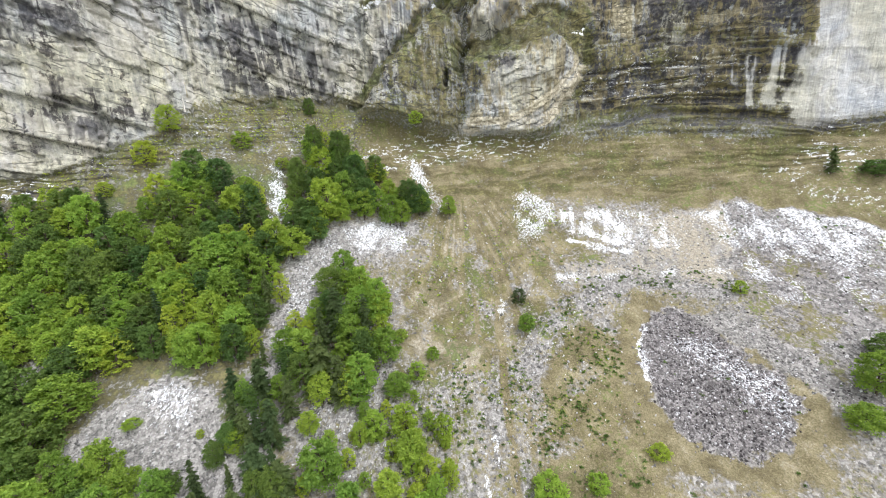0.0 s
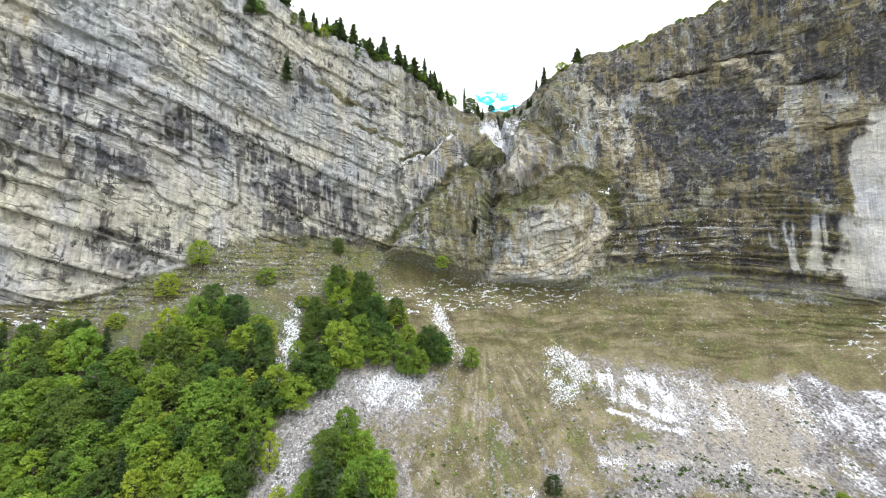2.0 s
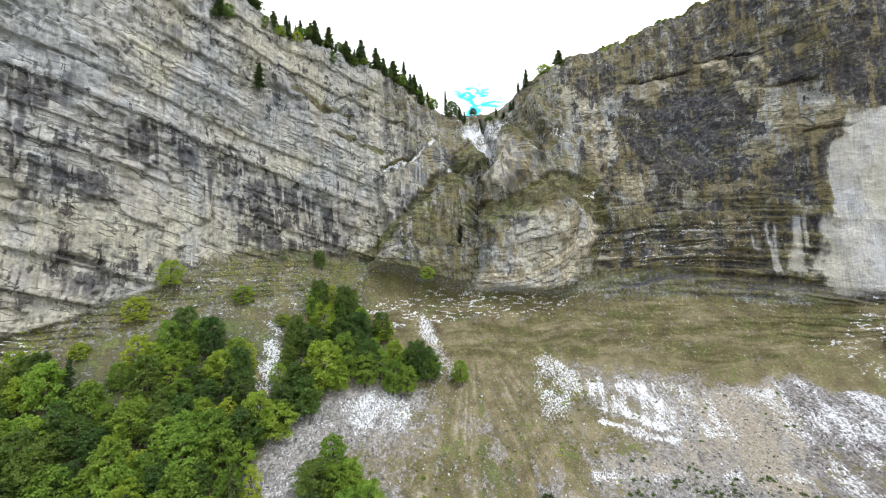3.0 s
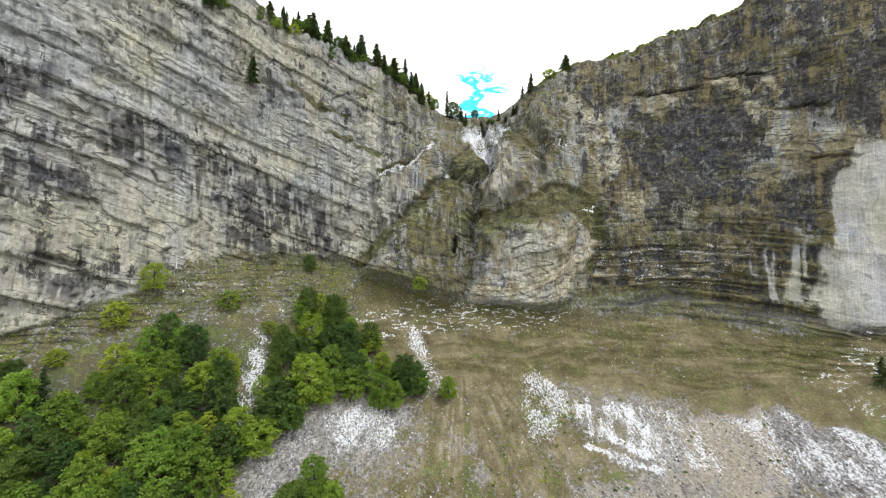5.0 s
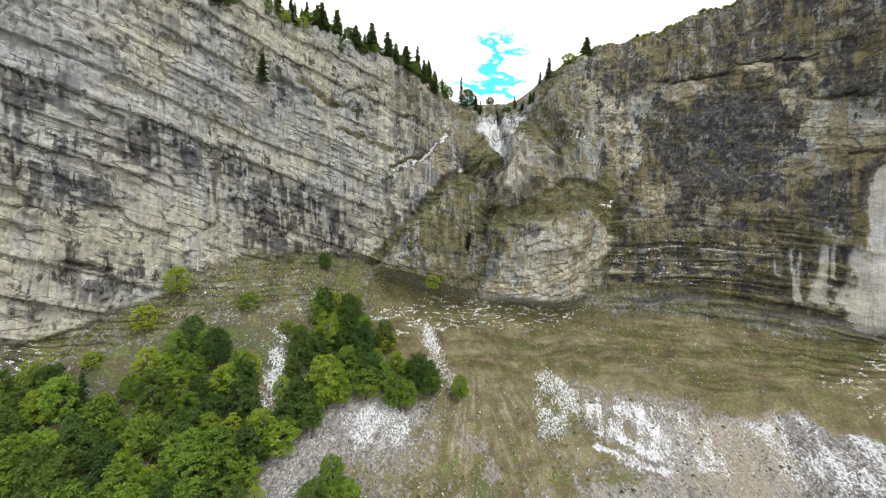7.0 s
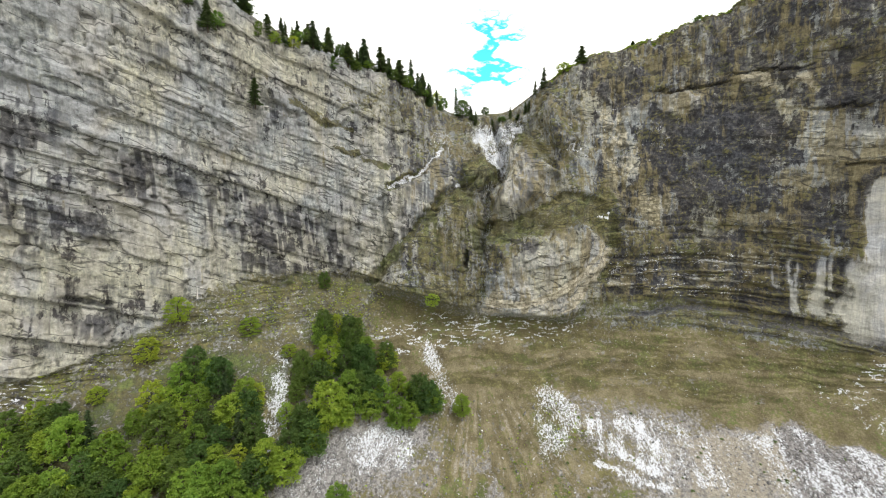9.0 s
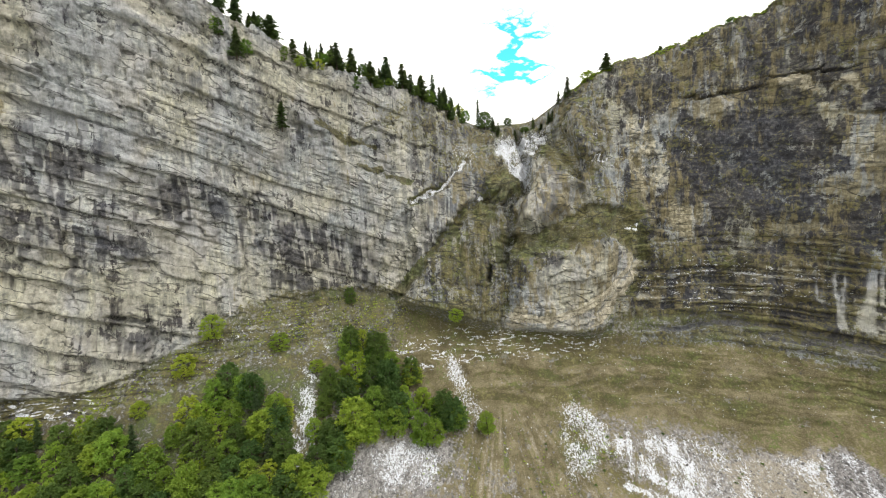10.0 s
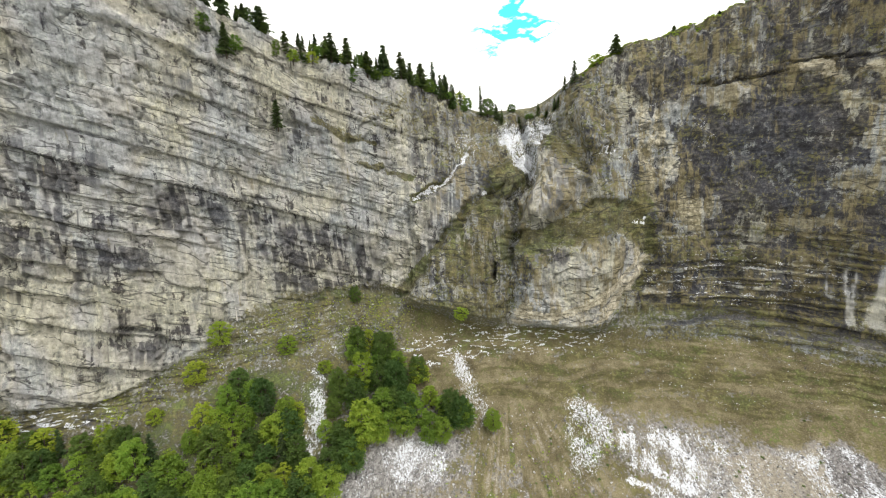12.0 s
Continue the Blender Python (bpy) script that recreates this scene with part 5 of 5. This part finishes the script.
RIM_RIGHT = [(-13, 207.6, 6.5, 6, "y"), (-3.5, 209, 14, 3.3, "c"), (-0.5, 209, 8.7, 6.5, "k"), (3.5, 209.5, 7.6, 3.8, "c"), (6, 210, 7.6, 2.7, "c"), (14, 212, 5.9, 2.2, "c"),
             (22.5, 210.5, 6.6, 2.1, "c"), (19, 210.5, 3, 4.3, "k"), (26, 208, 3, 3.2, "c"), (29, 205, 5.6, 2.6, "c"), (30.5, 204, 5, 2, "c"), (33, 202, 6.2, 2.5, "c"), (36.5, 199.6, 9.4, 4, "c"),
             (45, 198.5, 4.9, 5.9, "y"), (52.5, 198, 7.8, 6.3, "c"), (74, 197.6, 2.6, 2.4, "c"), (10.5, 212.6, 3.8, 3.8, "k"), (88, 193, 2.5, 2.2, "c"), (96, 188, 3.4, 4, "k")]
WALL_PLANTS = [(-94.5, 79, 9, 8.5, "y"), (-73, 153, 10, 5, "c"), (-83.5, 176, 10.4, 4.9, "c"), (-12.5, 78, 5.5, 6.5, "y")]

for rows, group, spots in ((FLAT_ROWS, "trees on the slope", ISLET + MIDDLE_TREES + LOW_TREES + MORE_LOW + RIGHT_BUSHES), (RIM_ROWS, "trees along the rim", RIM_LEFT + RIM_RIGHT)):
    for x, y, tall, wide, key in spots:
        stand(key, x, y, foot_at(x, y, rows) - 0.1, tall, wide * 1.15, group)
for x, z, tall, wide, key in WALL_PLANTS:
    stand(key, x, ledge_at(x, z) - 2.2, z - 0.8, tall, wide, "trees on the ledges")

# low bushes between the rim trees
for k in range(34):
    x = -92 + 84 * (k + float(tree_rng.uniform(0, 0.9))) / 34
    y = float(glide(SX, RIM_Y, np.array([x]))[0]) + float(tree_rng.uniform(-0.5, 2.5))
    stand("k" if k % 3 else "d", x, y, foot_at(x, y, RIM_ROWS) - 0.2, float(tree_rng.uniform(3.5, 7.0)), float(tree_rng.uniform(3.5, 5.5)), "bushes along the rim")

for k in range(26):
    x = -68 + 56 * (k + float(tree_rng.uniform(0, 0.9))) / 26
    y = float(glide(SX, RIM_Y, np.array([x]))[0]) + float(tree_rng.uniform(1, 5))
    tall = float(tree_rng.uniform(5, 10))
    stand("c", x, y, foot_at(x, y, RIM_ROWS) - 0.2, tall, tall * float(tree_rng.uniform(0.36, 0.55)), "trees along the rim")

# the wood under the left wall
WOOD_EDGE = [(-178, 60), (-112, 71), (-98, 78), (-88, 86), (-80, 89), (-64, 91), (-55, 95), (-54, 106), (-55, 120), (-60, 128), (-70, 133), (-80, 135.5), (-88, 133.5),
             (-91, 126.5), (-96, 120.5), (-101, 116.5), (-106, 114), (-117, 114.5), (-130, 112), (-150, 108), (-178, 99)]
GLADES = [(-70, 78, 17, 10.5), (-102, 83, 6, 3.5)]


def inside(x, y, ring_points):
    hit = False
    for (ax, ay), (bx, by) in zip(ring_points, ring_points[1:] + ring_points[:1]):
        if (ay > y) != (by > y) and x < ax + (y - ay) * (bx - ax) / (by - ay):
            hit = not hit
    return hit


def fill(edge, glades, gap, tall_from, tall_to, mix, group):
    """Stands trees at random inside an outline, no two nearer than the gap."""
    (x0, y0), (x1, y1) = np.min(edge, axis=0), np.max(edge, axis=0)
    placed = []
    for _ in range(int((x1 - x0) * (y1 - y0) * 0.9)):
        x, y = float(tree_rng.uniform(x0, x1)), float(tree_rng.uniform(y0, y1))
        if not inside(x, y, edge) or any(((x - gx) / rx) ** 2 + ((y - gy) / ry) ** 2 < 1 for gx, gy, rx, ry in glades):
            continue
        if any((x - a) ** 2 + (y - b) ** 2 < gap ** 2 for a, b in placed):
            continue
        placed.append((x, y))
        key = str(tree_rng.choice(list(mix)))
        tall = float(tree_rng.uniform(tall_from, tall_to)) * {"c": 1.15, "y": 0.85}.get(key, 1.0)
        wide = tall * float(tree_rng.uniform(0.6, 0.85)) * (0.5 if key == "c" else 1.0)
        stand(key, x, y, foot_at(x, y, FLAT_ROWS) - 0.2, tall, wide, group)


fill(WOOD_EDGE, GLADES, 3.7, 8.0, 14.0, "dddddddkkkkyyyc", "trees of the wood")
fill([(-56, 126), (-47, 129), (-36, 142), (-22, 143), (-10, 150), (-15, 154), (-27, 156), (-38, 161), (-54, 160), (-57, 140)], [], 5.0, 8, 13, "ddkky", "trees on the slope")
fill([(-42, 109), (-36, 119), (-28, 118), (-20, 112), (-20, 101), (-26, 91), (-40, 86), (-43, 99)], [], 4.4, 8, 13, "dddykc", "trees on the slope")
fill([(-58, 64), (-40, 64), (-41, 84), (-44, 98), (-51, 98), (-55, 88)], [], 3.8, 6, 11, "cccdk", "trees on the slope")
fill([(-36, 62), (-6, 62), (-2, 84), (-12, 92), (-24, 87), (-36, 80)], [], 4.6, 3.5, 7.5, "yyyd", "bushes on the slope")
fill([(-108, 58), (-62, 58), (-60, 66), (-84, 70), (-96, 72)], [], 4.5, 8, 12, "ddk", "trees of the wood")
for key, k in sorted(SPARE):
    for ob in (*MODELS[key][k].children_recursive, MODELS[key][k]):
        bpy.data.objects.remove(ob)

# ---------------------------------------------------------------- loose stones, low shrubs, a dead stem
stone_rng = np.random.default_rng(8)


def lumps(rng, centres, sizes):
    """Broken stones: eight-cornered lumps, each shaped by chance."""
    corner = np.array([(a, b, c) for c in (-1, 1) for b in (-1, 1) for a in (-1, 1)], float)
    sides = np.array([(0, 2, 3, 1), (4, 5, 7, 6), (0, 1, 5, 4), (2, 6, 7, 3), (0, 4, 6, 2), (1, 3, 7, 5)])
    n = len(centres)
    shape = corner[None] * rng.uniform(0.55, 1.0, (n, 8, 3)) * rng.uniform(0.5, 1.0, (n, 1, 3))
    a = rng.uniform(0, 2 * np.pi, n)
    ca, sa = np.cos(a)[:, None], np.sin(a)[:, None]
    x, y = shape[..., 0] * ca - shape[..., 1] * sa, shape[..., 0] * sa + shape[..., 1] * ca
    tilt = rng.normal(0, 0.4, n)[:, None]
    z = shape[..., 2] * 0.8 + tilt * x
    v = np.stack([x, y, z], -1) * sizes[:, None, None] * 0.5 + centres[:, None, :]
    f = sides[None] + 8 * np.arange(n)[:, None, None]
    return v.reshape(-1, 3), f.reshape(-1, 4)


def scatter(weight, count, rng):
    """Spots on the sheet, drawn by a field of weights, with the sheet's area taken into account."""
    area = np.linalg.norm(np.cross(du, ds), axis=-1)
    w = np.where((GS > 2.9) & (np.abs(GX) < 172), weight * area, 0).reshape(-1)
    pick = rng.choice(w.size, count, p=w / w.sum())
    p = np.stack([PX, PY, PZ], -1).reshape(-1, 3)[pick]
    return p + np.c_[rng.uniform(-0.3, 0.3, (count, 2)), np.zeros(count)]


def stones(name, weight, count, low, high, material, label):
    p = scatter(weight, count, stone_rng)
    size = low + (high - low) * stone_rng.random(count) ** 3
    v, f = lumps(stone_rng, p, size)
    return tagged(new(name, mesh_from(name, v, f, material)), label, "stones", kind="stuff")


grey = SLOPE * np.clip(1 - soil - turf, 0, 1)
stones("scree_stones", grey * (1 - rubble) + 0.3 * SLOPE * gravel + 0.3 * open_slope + 0.5 * lobe * SLOPE, 18000, 0.22, 0.95, M_STONE, "loose pale limestone blocks lying on the scree")
stones("rubble_stones", rubble + 0.16 * strip_right + 0.05 * fan, 11000, 0.22, 0.85, M_RUBBLE, "dark angular rubble heaped in a round field")
stones("apron_stones", APRON * LEFT + 0.2 * APRON * MIDDLE, 700, 0.2, 0.8, M_STONE, "scattered pale stones on the turf below the wall")


def tufts(name, weight, count, low, high, material, label):
    p = scatter(weight, count, stone_rng)
    leaves = 34
    size = low + (high - low) * stone_rng.random(count) ** 2
    d = stone_rng.normal(size=(count, leaves, 3))
    d /= np.linalg.norm(d, axis=2, keepdims=True)
    d[..., 2] = np.abs(d[..., 2])
    at = p[:, None] + d * (size[:, None, None] * 0.5) * stone_rng.uniform(0.4, 1.0, (count, leaves, 1)) * (1, 1, 0.8)
    ahead = d + stone_rng.normal(0, 0.4, d.shape)
    ahead /= np.linalg.norm(ahead, axis=2, keepdims=True)
    n = count * leaves
    v, f = cards(stone_rng, at.reshape(-1, 3), ahead.reshape(-1, 3), np.repeat(size, leaves) * 0.34, np.repeat(size, leaves) * 0.22)
    return tagged(new(name, mesh_from(name, v, f, material)), label, "shrubs", kind="stuff")


patchy = smooth(0.45, 0.62, fbm(GX / 7, GY / 7, 131))
bank = np.maximum(np.maximum(bank_field, 0.7 * lobe), blob(MAP, -2, 84, 18, 20)) * SLOPE
tufts("low_shrubs", bank * (0.15 + patchy) + 0.05 * SLOPE * smooth(-20, 0, GX) * patchy, 1500, 0.5, 1.5, M_DEEP, "low dark green shrubs dotted over the earth bank")
tufts("dwarf_shrubs", SLOPE * blob(MAP, 10, 112, 36, 40) * (0.1 + patchy) + 0.3 * APRON * LEFT * (GX > -112) + 1.5 * blob(MAP, 34, 153, 6, 8) * SLOPE, 640, 0.4, 1.1, M_LEAF, "small green tufts among grass and stones")


tufts("ledge_grass", APRON * LEFT * (GX > -125) * (0.25 + patchy), 1300, 0.35, 1.0, M_YELLOW, "yellow-green grass tussocks on the slope below the wall")

tufts("rim_grass", smooth(11.9, 12.0, GS) * (1 - smooth(12.1, 12.3, GS)) * (GX > 38) * (GX < 150), 800, 0.5, 1.3, M_YELLOW, "bright green grass along the cliff rim")

sv, sf = joined([limb([(0, 0, -0.6), (0.1, 0, 2.2), (0.0, 0.1, 4.6)], (0.28, 0.2, 0.06)), limb([(0.08, 0, 2.4), (0.7, -0.2, 3.1)], (0.09, 0.03), 5)])
snag = tagged(new("dead_stem", mesh_from("dead_stem", sv, sf, M_SNAG, True)), "bleached dead tree stem standing on the ledge", "dead tree")
snag.matrix_basis = pose(-92.0, ledge_at(-92.0, 86.0) - 0.4, 85.5)
